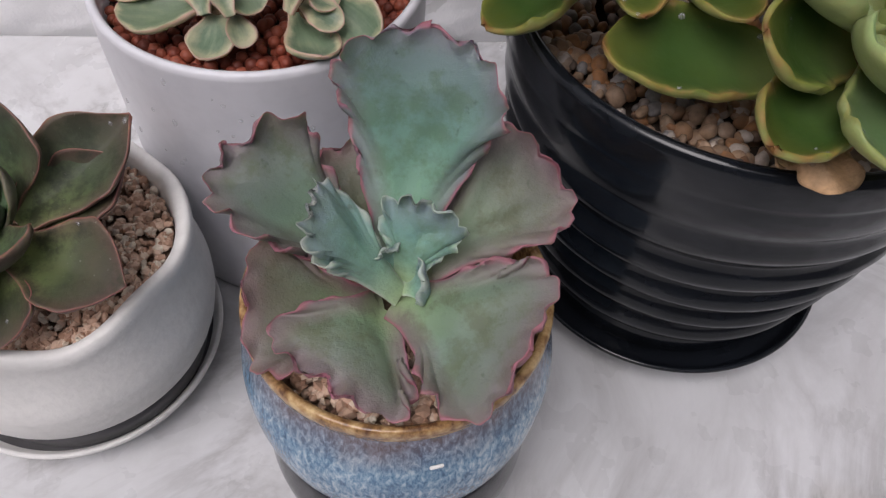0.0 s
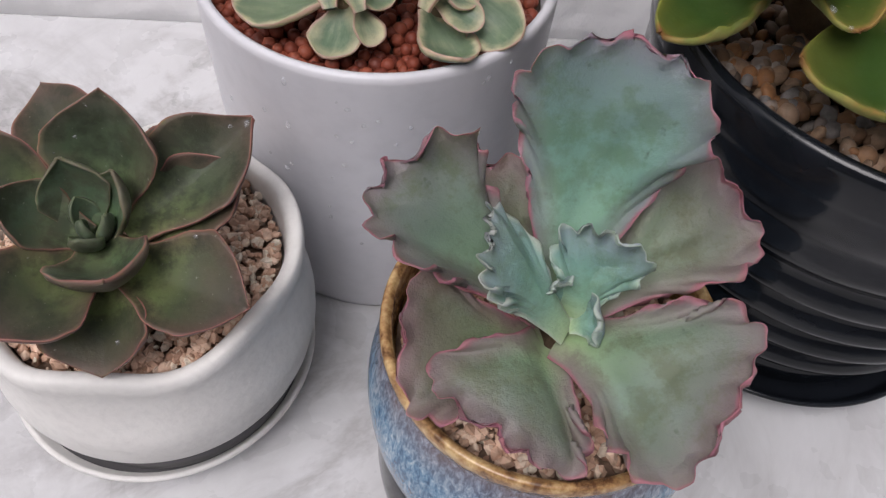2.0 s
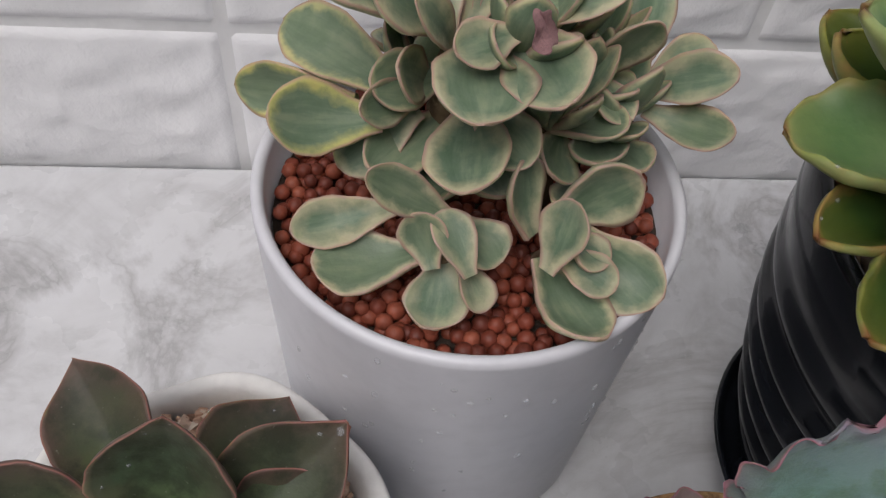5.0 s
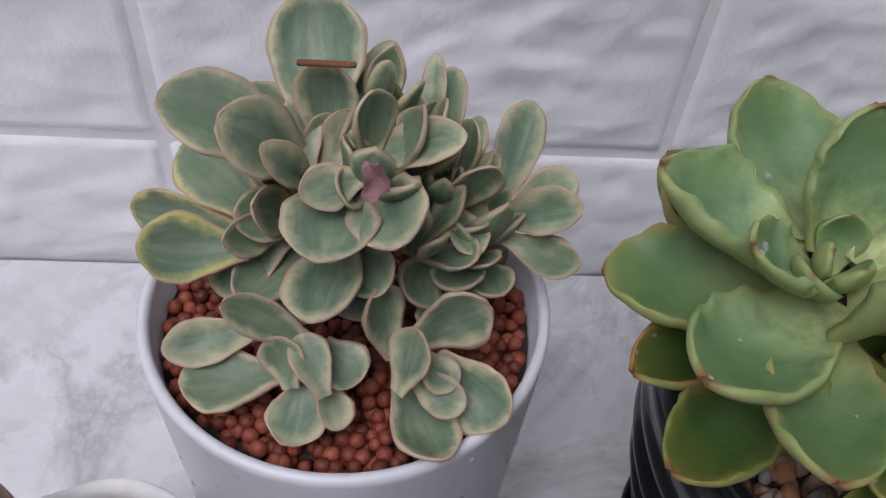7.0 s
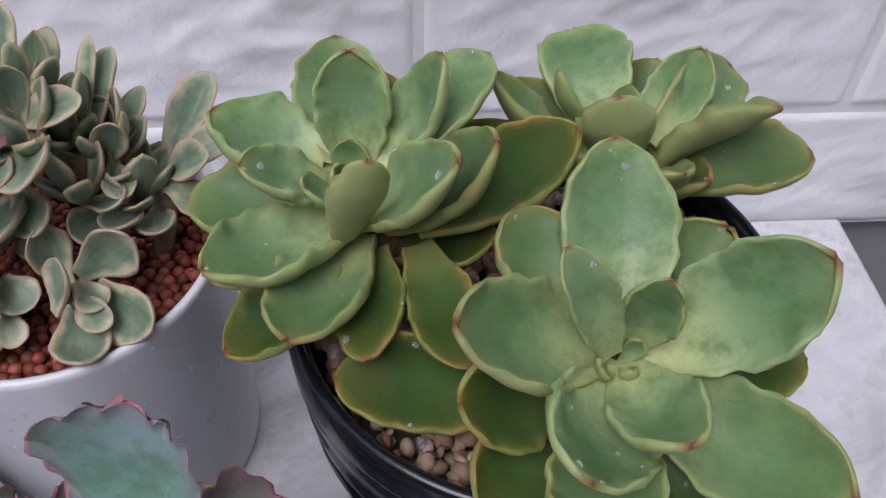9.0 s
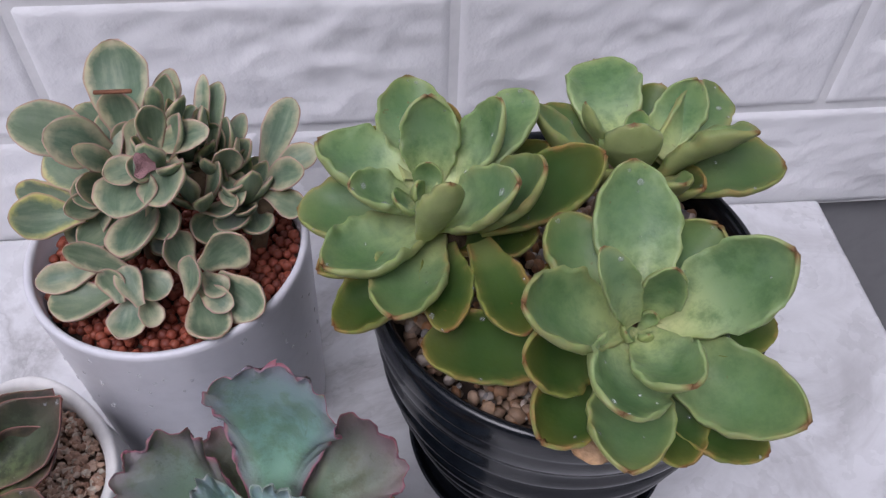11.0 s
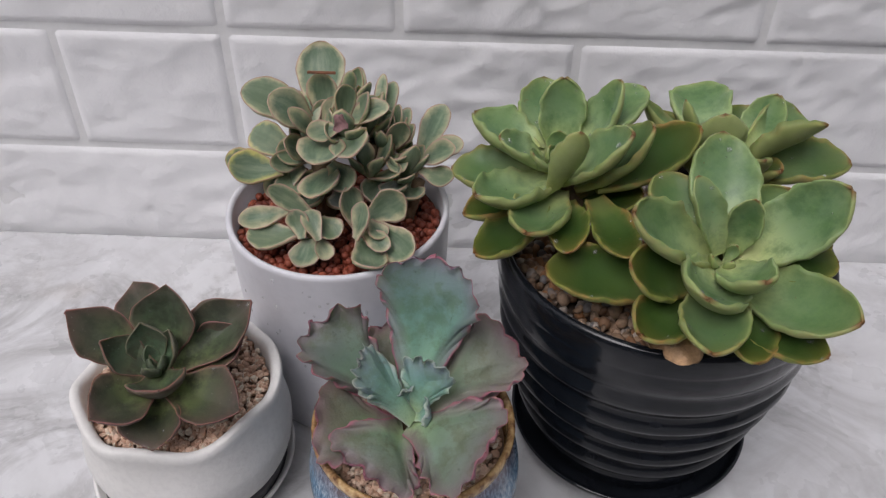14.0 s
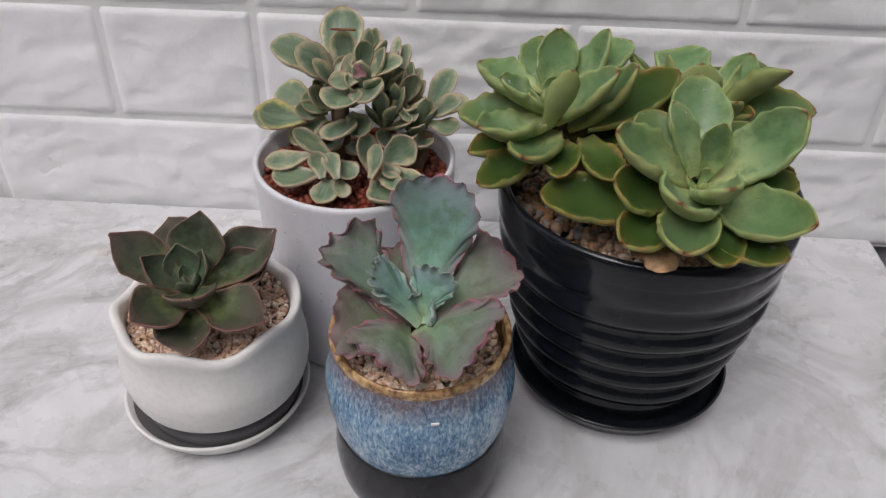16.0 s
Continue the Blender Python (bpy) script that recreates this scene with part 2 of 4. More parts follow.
def build_wall():
    wall = tagged(link_bm("wall_back", box_bm(-1.6, 1.6, WALL_Y + 0.0009, WALL_Y + 0.12, -0.009, 1.5), GROUT, smooth=False),
                  "white wall panelled with rough brick-shaped relief blocks", "wall", kind="structure")
    tagged(link_bm("wall_lower", box_bm(-1.6, 1.6, WALL_Y + 0.008, WALL_Y + 0.12, -0.75, -0.010), PLASTER, smooth=False),
           "plain grey plastered wall below the panels", "wall", kind="structure")
    seed = 0
    for c in range(7):
        z0 = J0 + c * COURSE + JOINT / 2
        z1 = z0 + COURSE - JOINT
        first = SEAM + (BRICK if c % 2 else BRICK / 2)
        cuts = [SEAM] + [first + k * BRICK for k in range(5)]
        left = [SEAM] + [SEAM - (BRICK / 2 if c % 2 else BRICK) - k * BRICK for k in range(4)]
        for a, b in list(zip(cuts, cuts[1:])) + [(q, p) for p, q in zip(left, left[1:])]:
            seed += 1
            part("brick", brick_bm(a + JOINT / 2, b - JOINT / 2, z0, z1, seed), FOAM, wall)


def build_table():
    top = tagged(link_bm("tabletop", box_bm(-0.75, 0.268, -0.62, 0.2040, -0.022, 0.0, 0.003, 3), MARBLE),
                 "white marble tabletop with grey veins against the wall", "table", kind="structure")
    part("table_base", box_bm(-0.72, 0.235, -0.58, 0.198, -0.745, -0.0225, 0.003), PLASTER, top, "plain grey base")
    tagged(link_bm("floor", box_bm(-60, 60, -60, 60, -0.95, -0.75), CONCRETE, smooth=False), "grey concrete floor", "floor", kind="structure")


# unseen wall, added to block low front sky and darken the pots' reflections
def build_sky_blocker():
    tagged(link_bm("wall_front", box_bm(-3.0, 3.0, -1.75, -1.60, -0.75, 1.7), PLASTER, smooth=False), "added unseen grey wall that blocks low sky across from the table", "wall", kind="structure")


build_wall()
build_table()
build_sky_blocker()


# ---- pots ----
def thing(name, x, y, z, label, category, group=""):
    e = new(name)
    e.location = (x, y, z)
    e.empty_display_size = 0.02
    return tagged(e, label, category, group)


def white_pot():
    t = thing("flower_pot", -0.0382, 0.1063, 0.0, "tall plain white ceramic pot with slightly tapered smooth sides", "flower pot", "plant pots")
    prof = [(0, 0.0015), (0.0405, 0.0015), (0.0425, 0.0), (0.0436, 0.0012), (0.0441, 0.004), (0.0474, 0.0985), (0.0473, 0.1001), (0.0463, 0.1009), (0.0450, 0.1004),
            (0.0445, 0.0990), (0.0437, 0.080), (0.0, 0.079)]
    side = [prof[0], *prof[1:5]] + [(0.0441 + 0.0033 * k / 8, 0.004 + 0.0945 * k / 8) for k in range(1, 8)] + [(0.04734, 0.0970)]
    part("body", lathe_bm(side), WHITE_POT, t)
    part("rim", lathe_bm([(0.04734, 0.0970)] + prof[5:]), WHITE_POT, t, "rounded white lip and inside")
    return t


def grey_pot():
    t = thing("flower_pot", -0.0940, 0.0374, 0.0105, "squat matt white pottery bowl with wavy rim and dark base", "flower pot", "plant pots")

    def wave(a, r, z):
        k = max(0.0, min(1.0, (z - 0.030) / 0.025))
        lobes = math.sin(6 * a + 0.6) + 0.35 * math.sin(3 * a + 1.9)
        return r + k * 0.0007 * lobes, z + k * 0.0021 * math.sin(6 * a - 0.9) + k * 0.0008 * math.sin(2 * a)
    body = smooth_profile([(0.0355, 0.0105), (0.0385, 0.0145), (0.0408, 0.0225), (0.0412, 0.031), (0.0398, 0.040), (0.0392, 0.048), (0.0396, 0.0530), (0.0388, 0.0557),
                           (0.0368, 0.0558), (0.0352, 0.0540), (0.0345, 0.049), (0.0340, 0.040)], 5) + [(0.0, 0.039)]

    def ringed(a, r, z):
        r, z = wave(a, r, z)
        if r > 0.0355 and z < 0.03:
            r += 0.00014 * math.sin(z * 2400)
        return r, z
    part("body", lathe_bm(body, 120, ringed), CHALK, t)
    part("base_band", lathe_bm([(0.0, 0.0), (0.0335, 0.0), (0.0350, 0.002), (0.0358, 0.0102), (0.0, 0.0102)]), SLATE, t, "dark grey unglazed base band")
    s = thing("saucer", -0.0975, 0.0413, 0.0, "round white saucer with a dark grey inside under the bowl", "saucer", "pot saucers")
    part("plate", lathe_bm([(0, 0.0), (0.033, 0.0), (0.0352, 0.0008), (0.0418, 0.0105), (0.0428, 0.0128), (0.0424, 0.0137), (0.0412, 0.0132), (0.0395, 0.0103), (0.0385, 0.0100), (0, 0.0100)]), CHALK, s)
    part("well", lathe_bm([(0, 0.0101), (0.0388, 0.0101), (0.0392, 0.0104), (0, 0.0104)]), SLATE, s, "dark grey inside")
    return t


def blue_pot():
    t = thing("flower_pot", 0.0010, 0.0062, 0.0, "blue streaked glazed pot with a tan rim and dark foot", "flower pot", "plant pots")
    up = smooth_profile([(0.0338, 0.0384), (0.0358, 0.0450), (0.0373, 0.0540), (0.0375, 0.0640), (0.0358, 0.0740), (0.0345, 0.0795), (0.0346, 0.0815)], 6)
    part("body", lathe_bm(up), BLUE, t)
    rim = smooth_profile([(0.0346, 0.0815), (0.0350, 0.0838), (0.0347, 0.0854), (0.0338, 0.0858), (0.0329, 0.0851), (0.0324, 0.0830), (0.0322, 0.0700)], 5) + [(0.0, 0.0695)]
    part("rim", lathe_bm(rim), TAN, t, "tan brown glazed rim")
    foot = smooth_profile([(0.0, 0.0), (0.0270, 0.0), (0.0300, 0.002), (0.0338, 0.0110), (0.0354, 0.0220), (0.0352, 0.0310), (0.0344, 0.0378), (0.0335, 0.0384)], 5) + [(0.0, 0.0384)]
    part("foot", lathe_bm(foot), SLATE_FOOT, t, "dark glazed lower part")
    # small pale mark on the glaze
    bm = box_bm(-0.0015, 0.0016, -0.0004, 0.0004, -0.0008, 0.0009, 0.00035)
    chip = part("chip", bm, CHALK, t, "small pale mark on the glaze")
    a = math.atan2(-0.0344, 0.0078)
    chip.matrix_basis = Matrix.Translation((0.0367 * math.cos(a), 0.0367 * math.sin(a), 0.0715)) @ pose(0, 0, 0, 18, 0, math.degrees(a) + 90)
    return t


def black_pot():
    t = thing("flower_pot", 0.0935, 0.0780, 0.0090, "large glossy black ceramic pot with wavy horizontal ridges", "flower pot", "plant pots")

    def ribs(a, r, z):
        if r > 0.04 and 0.004 < z < 0.093:
            k = min(1.0, (z - 0.004) / 0.012, max(0.12, (0.088 - z) / 0.030))
            lean = 0.0032 * math.sin(a + 2.4) + 0.0012 * math.sin(2 * a + 0.7) + 0.0005 * math.sin(5 * a + z * 90)
            ph = (z + lean) / 0.0136 * 2 * math.pi
            r += k * 0.0022 * (2 * abs(math.sin(ph / 2)) ** 1.25 - 1.1)
        return r, z
    out = [(0.0, 0.0), (0.0430, 0.0), (0.0445, 0.0015)]
    shape = smooth_profile([(0.0445, 0.0015), (0.0480, 0.015), (0.0535, 0.035), (0.0590, 0.058), (0.0626, 0.080), (0.0641, 0.0925), (0.0643, 0.0990), (0.0636, 0.1025), (0.0617, 0.1036),
                            (0.0600, 0.1020), (0.0590, 0.0980), (0.0580, 0.088)], 12)
    cut = next(k for k, q in enumerate(shape) if q[1] > 0.0935)
    part("body", lathe_bm(out + shape[:cut + 1], 128, ribs), BLACK, t)
    part("rim", lathe_bm(shape[cut:] + [(0.0, 0.087)], 128), BLACK, t, "smooth rounded black lip")
    s = thing("saucer", 0.0938, 0.0772, 0.0, "round glossy black saucer under the ridged pot", "saucer", "pot saucers")
    part("plate", lathe_bm([(0.0518, 0.0110), (0.0455, 0.0010), (0.0430, 0.0), (0, 0.0), (0, 0.0088), (0.0480, 0.0088), (0.0490, 0.0092), (0.0505, 0.0120)]), BLACK, s)
    part("rim", lathe_bm([(0.0518, 0.0110), (0.0530, 0.0130), (0.0526, 0.0140), (0.0512, 0.0134), (0.0505, 0.0120)]), BLACK, s, "thin raised black lip")
    return t


white_pot()
grey_pot()
blue_pot()
black_pot()


# ---- fillings of the pots ----
_ico = bmesh.new()
bmesh.ops.create_icosphere(_ico, subdivisions=2, radius=1.0)
ICO_V = np.array([v.co[:] for v in _ico.verts])
ICO_F = np.array([[v.index for v in f.verts] for f in _ico.faces])
_ico.free()
_ico = bmesh.new()
bmesh.ops.create_icosphere(_ico, subdivisions=1, radius=1.0)
CHIP_V = np.array([v.co[:] for v in _ico.verts])
CHIP_F = np.array([[v.index for v in f.verts] for f in _ico.faces])
_ico.free()


def grains(name, label, category, material, centre, radius, size, count, round_grain, seed, hump=0.0, worn=False):
    """Loose grains scattered over a round bed, in one object."""
    rng = np.random.default_rng(seed)
    tv, tf = (ICO_V, ICO_F) if round_grain or worn else (CHIP_V, CHIP_F)
    V, F, at, placed = [], [], 0, []
    tries = 0
    while len(placed) < count and tries < count * 30:
        tries += 1
        s = size * (rng.uniform(0.85, 1.15) if round_grain else rng.uniform(0.6, 1.45)) / 2
        r, a = (radius - s) * math.sqrt(rng.uniform()), rng.uniform(0, 2 * math.pi)
        x, y = r * math.cos(a), r * math.sin(a)
        level = 0
        for px, py, ps, pl in placed:
            if (px - x) ** 2 + (py - y) ** 2 < (0.72 * (ps + s)) ** 2:
                level = max(level, pl + 1)
        level = min(level, 2)
        placed.append((x, y, s, level))
        q = rng.normal(size=(3, 3))
        rot, _ = np.linalg.qr(q)
        if round_grain:
            v = tv * s * (1 + 0.05 * rng.normal(size=(len(tv), 1)))
        else:
            v = tv * (1 + (0.06 if worn else 0.20) * rng.normal(size=(len(tv), 1))) * np.array([1.0, rng.uniform(0.65, 0.95), rng.uniform(0.5, 0.8)]) * s
        z = level * size * 0.42 + hump * (1 - (r / radius) ** 2)
        V.append(v @ rot.T + np.array([x, y, z]))
        F.append(tf + at)
        at += len(tv)
    me = bpy.data.meshes.new(name)
    me.from_pydata(np.concatenate(V).tolist(), [], np.concatenate(F).tolist())
    ob = link_mesh(name, me, material, smooth=round_grain or worn)
    ob.location = centre
    return tagged(ob, label, category, kind="stuff")


def soil(x, y, z, r, material=SOIL):
    ob = link_bm("soil", lathe_bm([(0, -0.004), (r, -0.004), (r, 0.0), (0, 0.0006)], 48), material)
    ob.location = (x, y, z)
    return tagged(ob, "dark soil bed under the loose grains", "soil", kind="stuff")


def pebble_bed(name, label, category, material, centre, radius, size, seed):
    """Even round pebbles in two loosely packed layers, in one object."""
    rng = np.random.default_rng(seed)
    V, F, at = [], [], 0
    step = size * 0.97
    rows = int(radius / (step * 0.866)) + 1
    for layer in (0, 1):
        for j in range(-rows, rows + 1):
            for i in range(-rows - 4, rows + 5):
                x = (i + 0.5 * (j % 2) + 0.5 * layer) * step + rng.normal() * size * 0.16
                y = (j + 0.35 * layer) * step * 0.866 + rng.normal() * size * 0.16
                s = size * rng.uniform(0.84, 1.14) / 2
                if math.hypot(x, y) > radius - s or (layer and rng.uniform() < 0.10):
                    continue
                z = layer * size * 0.62 + rng.normal() * size * 0.12
                V.append(ICO_V * s * (1 + 0.03 * rng.normal(size=(len(ICO_V), 1))) + np.array([x, y, z]))
                F.append(ICO_F + at)
                at += len(ICO_V)
    me = bpy.data.meshes.new(name)
    me.from_pydata(np.concatenate(V).tolist(), [], np.concatenate(F).tolist())
    ob = link_mesh(name, me, material, smooth=True)
    ob.location = centre
    return tagged(ob, label, category, kind="stuff")


soil(-0.0382, 0.1063, 0.0895, 0.0436)
pebble_bed("clay_pebbles", "round red clay pebbles filling the tall white pot", "pebbles", CLAY, (-0.0382, 0.1063, 0.0902), 0.0440, 0.0037, 3)
soil(-0.0940, 0.0374, 0.0570, 0.0340, GRITBED)
grains("stone_grit", "pale pinkish stone grit filling the white bowl", "grit", GRIT, (-0.0940, 0.0374, 0.0578), 0.0350, 0.0026, 2300, False, 5, 0.001)
soil(0.0010, 0.0062, 0.0755, 0.0316, GRITBED)
grains("stone_grit", "pale brown stone grit filling the blue pot", "grit", GRIT, (0.0010, 0.0062, 0.0762), 0.0314, 0.0027, 1700, False, 7)
soil(0.0935, 0.0780, 0.0990, 0.0583)
grains("gravel", "mixed brown and grey gravel filling the black pot", "gravel", GRAVEL, (0.0935, 0.0780, 0.1003), 0.0588, 0.0042, 2100, False, 9, worn=True)


# ---- leaves ----
def rim_of(n):
    a = n.new("ShaderNodeAttribute")
    a.attribute_name = "rim"
    return a.outputs["Fac"]


def along_of(n, name="along"):
    a = n.new("ShaderNodeAttribute")
    a.attribute_name = name
    return a.outputs["Fac"]


def random_of(n):
    return n.new("ShaderNodeObjectInfo").outputs["Random"]


def leaf_base(name, rough, spec=0.3):
    m, n, l, b = mat(name, rough, spec=spec)
    b.inputs["Subsurface Weight"].default_value = 0.2
    b.inputs["Subsurface Radius"].default_value = (0.004, 0.006, 0.002)
    b.inputs["Subsurface Scale"].default_value = 0.5
    v = coords(n, l)
    wob = maths(n, l, "MULTIPLY", maths(n, l, "SUBTRACT", noise_tex(n, l, v, 260, 4), 0.5), 1.0)
    return m, n, l, b, v, wob


def streaks(n, l, lines, detail=4):
    """Soft stripes that run from the base of a leaf to its tip."""
    q = n.new("ShaderNodeCombineXYZ")
    l.new(maths(n, l, "MULTIPLY", along_of(n, "across"), lines), q.inputs[0])
    l.new(maths(n, l, "MULTIPLY", along_of(n), 1.6), q.inputs[1])
    l.new(maths(n, l, "MULTIPLY", random_of(n), 60.0), q.inputs[2])
    return noise_tex(n, l, q.outputs[0], 1.0, detail, 0.6)


def green_leaf():
    m, n, l, b, v, wob = leaf_base("fleshy_green_leaf", 0.36, 0.24)
    al, rim = along_of(n), rim_of(n)
    body = ramp(n, l, al, [(0.0, (0.58, 0.58, 0.27)), (0.22, (0.44, 0.51, 0.23)), (0.44, (0.285, 0.388, 0.198)), (0.68, (0.175, 0.275, 0.120)), (0.9, (0.190, 0.275, 0.112)), (1.0, (0.30, 0.35, 0.13))])
    # low leaves: dark green of age, plus shade between leaves put into the colour
    old_shaded = ramp(n, l, al, [(0.0, (0.22, 0.26, 0.085)), (0.3, (0.075, 0.125, 0.032)), (0.65, (0.038, 0.075, 0.015)), (1.0, (0.085, 0.095, 0.018))])
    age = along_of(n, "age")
    body = mix(n, l, age, body, old_shaded)
    body = mix(n, l, maths(n, l, "MULTIPLY", maths(n, l, "MULTIPLY", random_of(n), 0.35), maths(n, l, "SUBTRACT", 1.0, age)), body, (0.165, 0.27, 0.085))
    deep = ramp(n, l, maths(n, l, "MULTIPLY", maths(n, l, "ADD", rim, maths(n, l, "MULTIPLY", wob, 3.0)), 0.1), [(0.15, grey(0.0)), (0.70, grey(0.55))])
    deep = maths(n, l, "MULTIPLY", deep, ramp(n, l, al, [(0.30, grey(0.0)), (0.60, grey(1.0))]))
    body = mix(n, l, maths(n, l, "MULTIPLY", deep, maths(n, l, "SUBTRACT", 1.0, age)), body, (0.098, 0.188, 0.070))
    blot = ramp(n, l, noise_tex(n, l, v, 150, 5, 0.65), [(0.36, grey(0.6)), (0.58, grey(0.0))])
    blot = maths(n, l, "MULTIPLY", blot, maths(n, l, "MULTIPLY_ADD", age, -0.8, 1.0))
    body = mix(n, l, blot, body, (0.055, 0.128, 0.048))
    bloom = ramp(n, l, noise_tex(n, l, v, 60, 4), [(0.48, grey(0)), (0.70, grey(0.30))])
    bloom = maths(n, l, "MULTIPLY", bloom, maths(n, l, "MULTIPLY_ADD", age, -0.85, 0.85))
    body = mix(n, l, bloom, body, (0.25, 0.36, 0.24))
    r = maths(n, l, "ADD", rim, maths(n, l, "MULTIPLY", wob, 2.4))
    edge = ramp(n, l, maths(n, l, "MULTIPLY", r, 0.25), [(0.0, grey(0.75)), (0.12, grey(0.45)), (0.40, grey(0.16)), (0.8, grey(0.0))])
    edge = maths(n, l, "MULTIPLY", edge, maths(n, l, "MULTIPLY_ADD", age, -0.20, 1.0))
    edge = maths(n, l, "MULTIPLY", edge, ramp(n, l, noise_tex(n, l, v, 95, 3), [(0.35, grey(0.5)), (0.58, grey(1.0))]))
    c = mix(n, l, edge, body, mix(n, l, age, (0.31, 0.385, 0.155), (0.31, 0.30, 0.07)))
    c = mix(n, l, maths(n, l, "MULTIPLY", along_of(n, "under"), 0.55), c, (0.33, 0.34, 0.13))
    burnt = ramp(n, l, maths(n, l, "MULTIPLY", r, 0.25), [(0.0, grey(1)), (0.16, grey(0.75)), (0.42, grey(0))])
    spots = ramp(n, l, noise_tex(n, l, v, 120, 3), [(0.46, grey(0.0)), (0.62, grey(0.9))])
    burnt = maths(n, l, "MULTIPLY", burnt, maths(n, l, "MULTIPLY_ADD", age, 0.65, 0.06))
    c = mix(n, l, maths(n, l, "MULTIPLY", burnt, spots), c, (0.35, 0.175, 0.070))
    tipb = ramp(n, l, al, [(0.965, grey(0)), (0.992, grey(0.85))])
    c = mix(n, l, tipb, c, (0.17, 0.065, 0.028))
    speck = ramp(n, l, noise_tex(n, l, v, 330, 2), [(0.72, grey(0)), (0.79, grey(0.6))])
    c = mix(n, l, speck, c, (0.16, 0.10, 0.035))
    l.new(c, b.inputs["Base Color"])
    l.new(ramp(n, l, noise_tex(n, l, v, 70, 4), [(0.35, grey(0.28)), (0.65, grey(0.48))]), b.inputs["Roughness"])
    l.new(maths(n, l, "MULTIPLY_ADD", age, -0.16, 0.26), b.inputs["Specular IOR Level"])
    bump(n, l, b, noise_tex(n, l, v, 110, 4, 0.55), 0.26, 0.0022)
    return m


def dark_leaf():
    m, n, l, b, v, wob = leaf_base("dark_bronze_green_leaf", 0.50, 0.30)
    al, rim = along_of(n), rim_of(n)
    body = ramp(n, l, al, [(0.0, (0.30, 0.37, 0.13)), (0.25, (0.150, 0.190, 0.070)), (0.5, (0.062, 0.078, 0.038)), (0.8, (0.066, 0.060, 0.042)), (1.0, (0.105, 0.070, 0.060))])
    wide = ramp(n, l, maths(n, l, "MULTIPLY", maths(n, l, "ADD", rim, maths(n, l, "MULTIPLY", wob, 4.0)), 0.1), [(0.02, grey(0.75)), (0.18, grey(0.45)), (0.50, grey(0.0))])
    body = mix(n, l, wide, body, (0.120, 0.066, 0.056))
    young = along_of(n, "age")
    body = mix(n, l, maths(n, l, "MULTIPLY", maths(n, l, "SUBTRACT", 1.0, young), 0.80), body, (0.066, 0.124, 0.074))
    blot = ramp(n, l, noise_tex(n, l, v, 130, 6, 0.65), [(0.40, grey(0.75)), (0.56, grey(0.0))])
    body = mix(n, l, blot, body, (0.030, 0.036, 0.021))
    warm = ramp(n, l, noise_tex(n, l, v, 70, 4), [(0.48, grey(0)), (0.70, grey(0.5))])
    body = mix(n, l, warm, body, (0.096, 0.080, 0.052))
    body = mix(n, l, maths(n, l, "MULTIPLY", along_of(n, "under"), maths(n, l, "MULTIPLY_ADD", young, 0.70, 0.10)), body, (0.150, 0.088, 0.076))
    r = maths(n, l, "ADD", rim, maths(n, l, "MULTIPLY", wob, 0.25))
    edge = ramp(n, l, maths(n, l, "MULTIPLY", r, 0.25), [(0.0, grey(1.0)), (0.045, grey(0.65)), (0.09, grey(0.15)), (0.3, grey(0.0))])
    edge = maths(n, l, "MULTIPLY", edge, maths(n, l, "MULTIPLY_ADD", young, 0.25, 0.55))
    c = mix(n, l, edge, body, mix(n, l, maths(n, l, "MINIMUM", maths(n, l, "MULTIPLY", young, 3.0), 1.0), (0.180, 0.205, 0.130), (0.33, 0.130, 0.112)))
    dust = ramp(n, l, noise_tex(n, l, v, 900, 2), [(0.70, grey(0)), (0.78, grey(0.45))])
    c = mix(n, l, dust, c, (0.30, 0.30, 0.25))
    l.new(c, b.inputs["Base Color"])
    bump(n, l, b, noise_tex(n, l, v, 240, 6, 0.65), 0.28, 0.0010)
    return m


def cream_leaf():
    m, n, l, b, v, wob = leaf_base("variegated_cream_edged_leaf", 0.40)
    rim = rim_of(n)
    streak = maths(n, l, "ADD", maths(n, l, "MULTIPLY", streaks(n, l, 3.2), 0.5), maths(n, l, "MULTIPLY", noise_tex(n, l, v, 110, 4, 0.6), 0.5))
    body = ramp(n, l, streak, [(0.38, (0.096, 0.152, 0.096)), (0.50, (0.145, 0.206, 0.136)), (0.62, (0.235, 0.286, 0.186))])
    body = mix(n, l, maths(n, l, "MULTIPLY", random_of(n), 0.35), body, (0.215, 0.25, 0.145))
    r = maths(n, l, "ADD", rim, maths(n, l, "MULTIPLY", wob, 5.0))
    share = maths(n, l, "MULTIPLY_ADD", random_of(n), 0.16, 0.15)
    cream = ramp(n, l, maths(n, l, "MULTIPLY", r, share), [(0.0, grey(1.0)), (0.20, grey(0.85)), (0.36, grey(0.42)), (0.60, grey(0.0))])
    cream = maths(n, l, "MULTIPLY", cream, ramp(n, l, noise_tex(n, l, v, 60, 3), [(0.36, grey(0.5)), (0.56, grey(1.0))]))
    yellow = mix(n, l, along_of(n, "age"), (0.50, 0.455, 0.295), (0.57, 0.52, 0.18))
    c = mix(n, l, cream, body, yellow)
    pink = ramp(n, l, maths(n, l, "MULTIPLY", rim, 0.25), [(0.0, grey(0.85)), (0.08, grey(0.6)), (0.20, grey(0.0))])
    c = mix(n, l, pink, c, (0.43, 0.255, 0.215))
    l.new(c, b.inputs["Base Color"])
    bump(n, l, b, noise_tex(n, l, v, 260, 6, 0.65), 0.25, 0.0009)
    return m


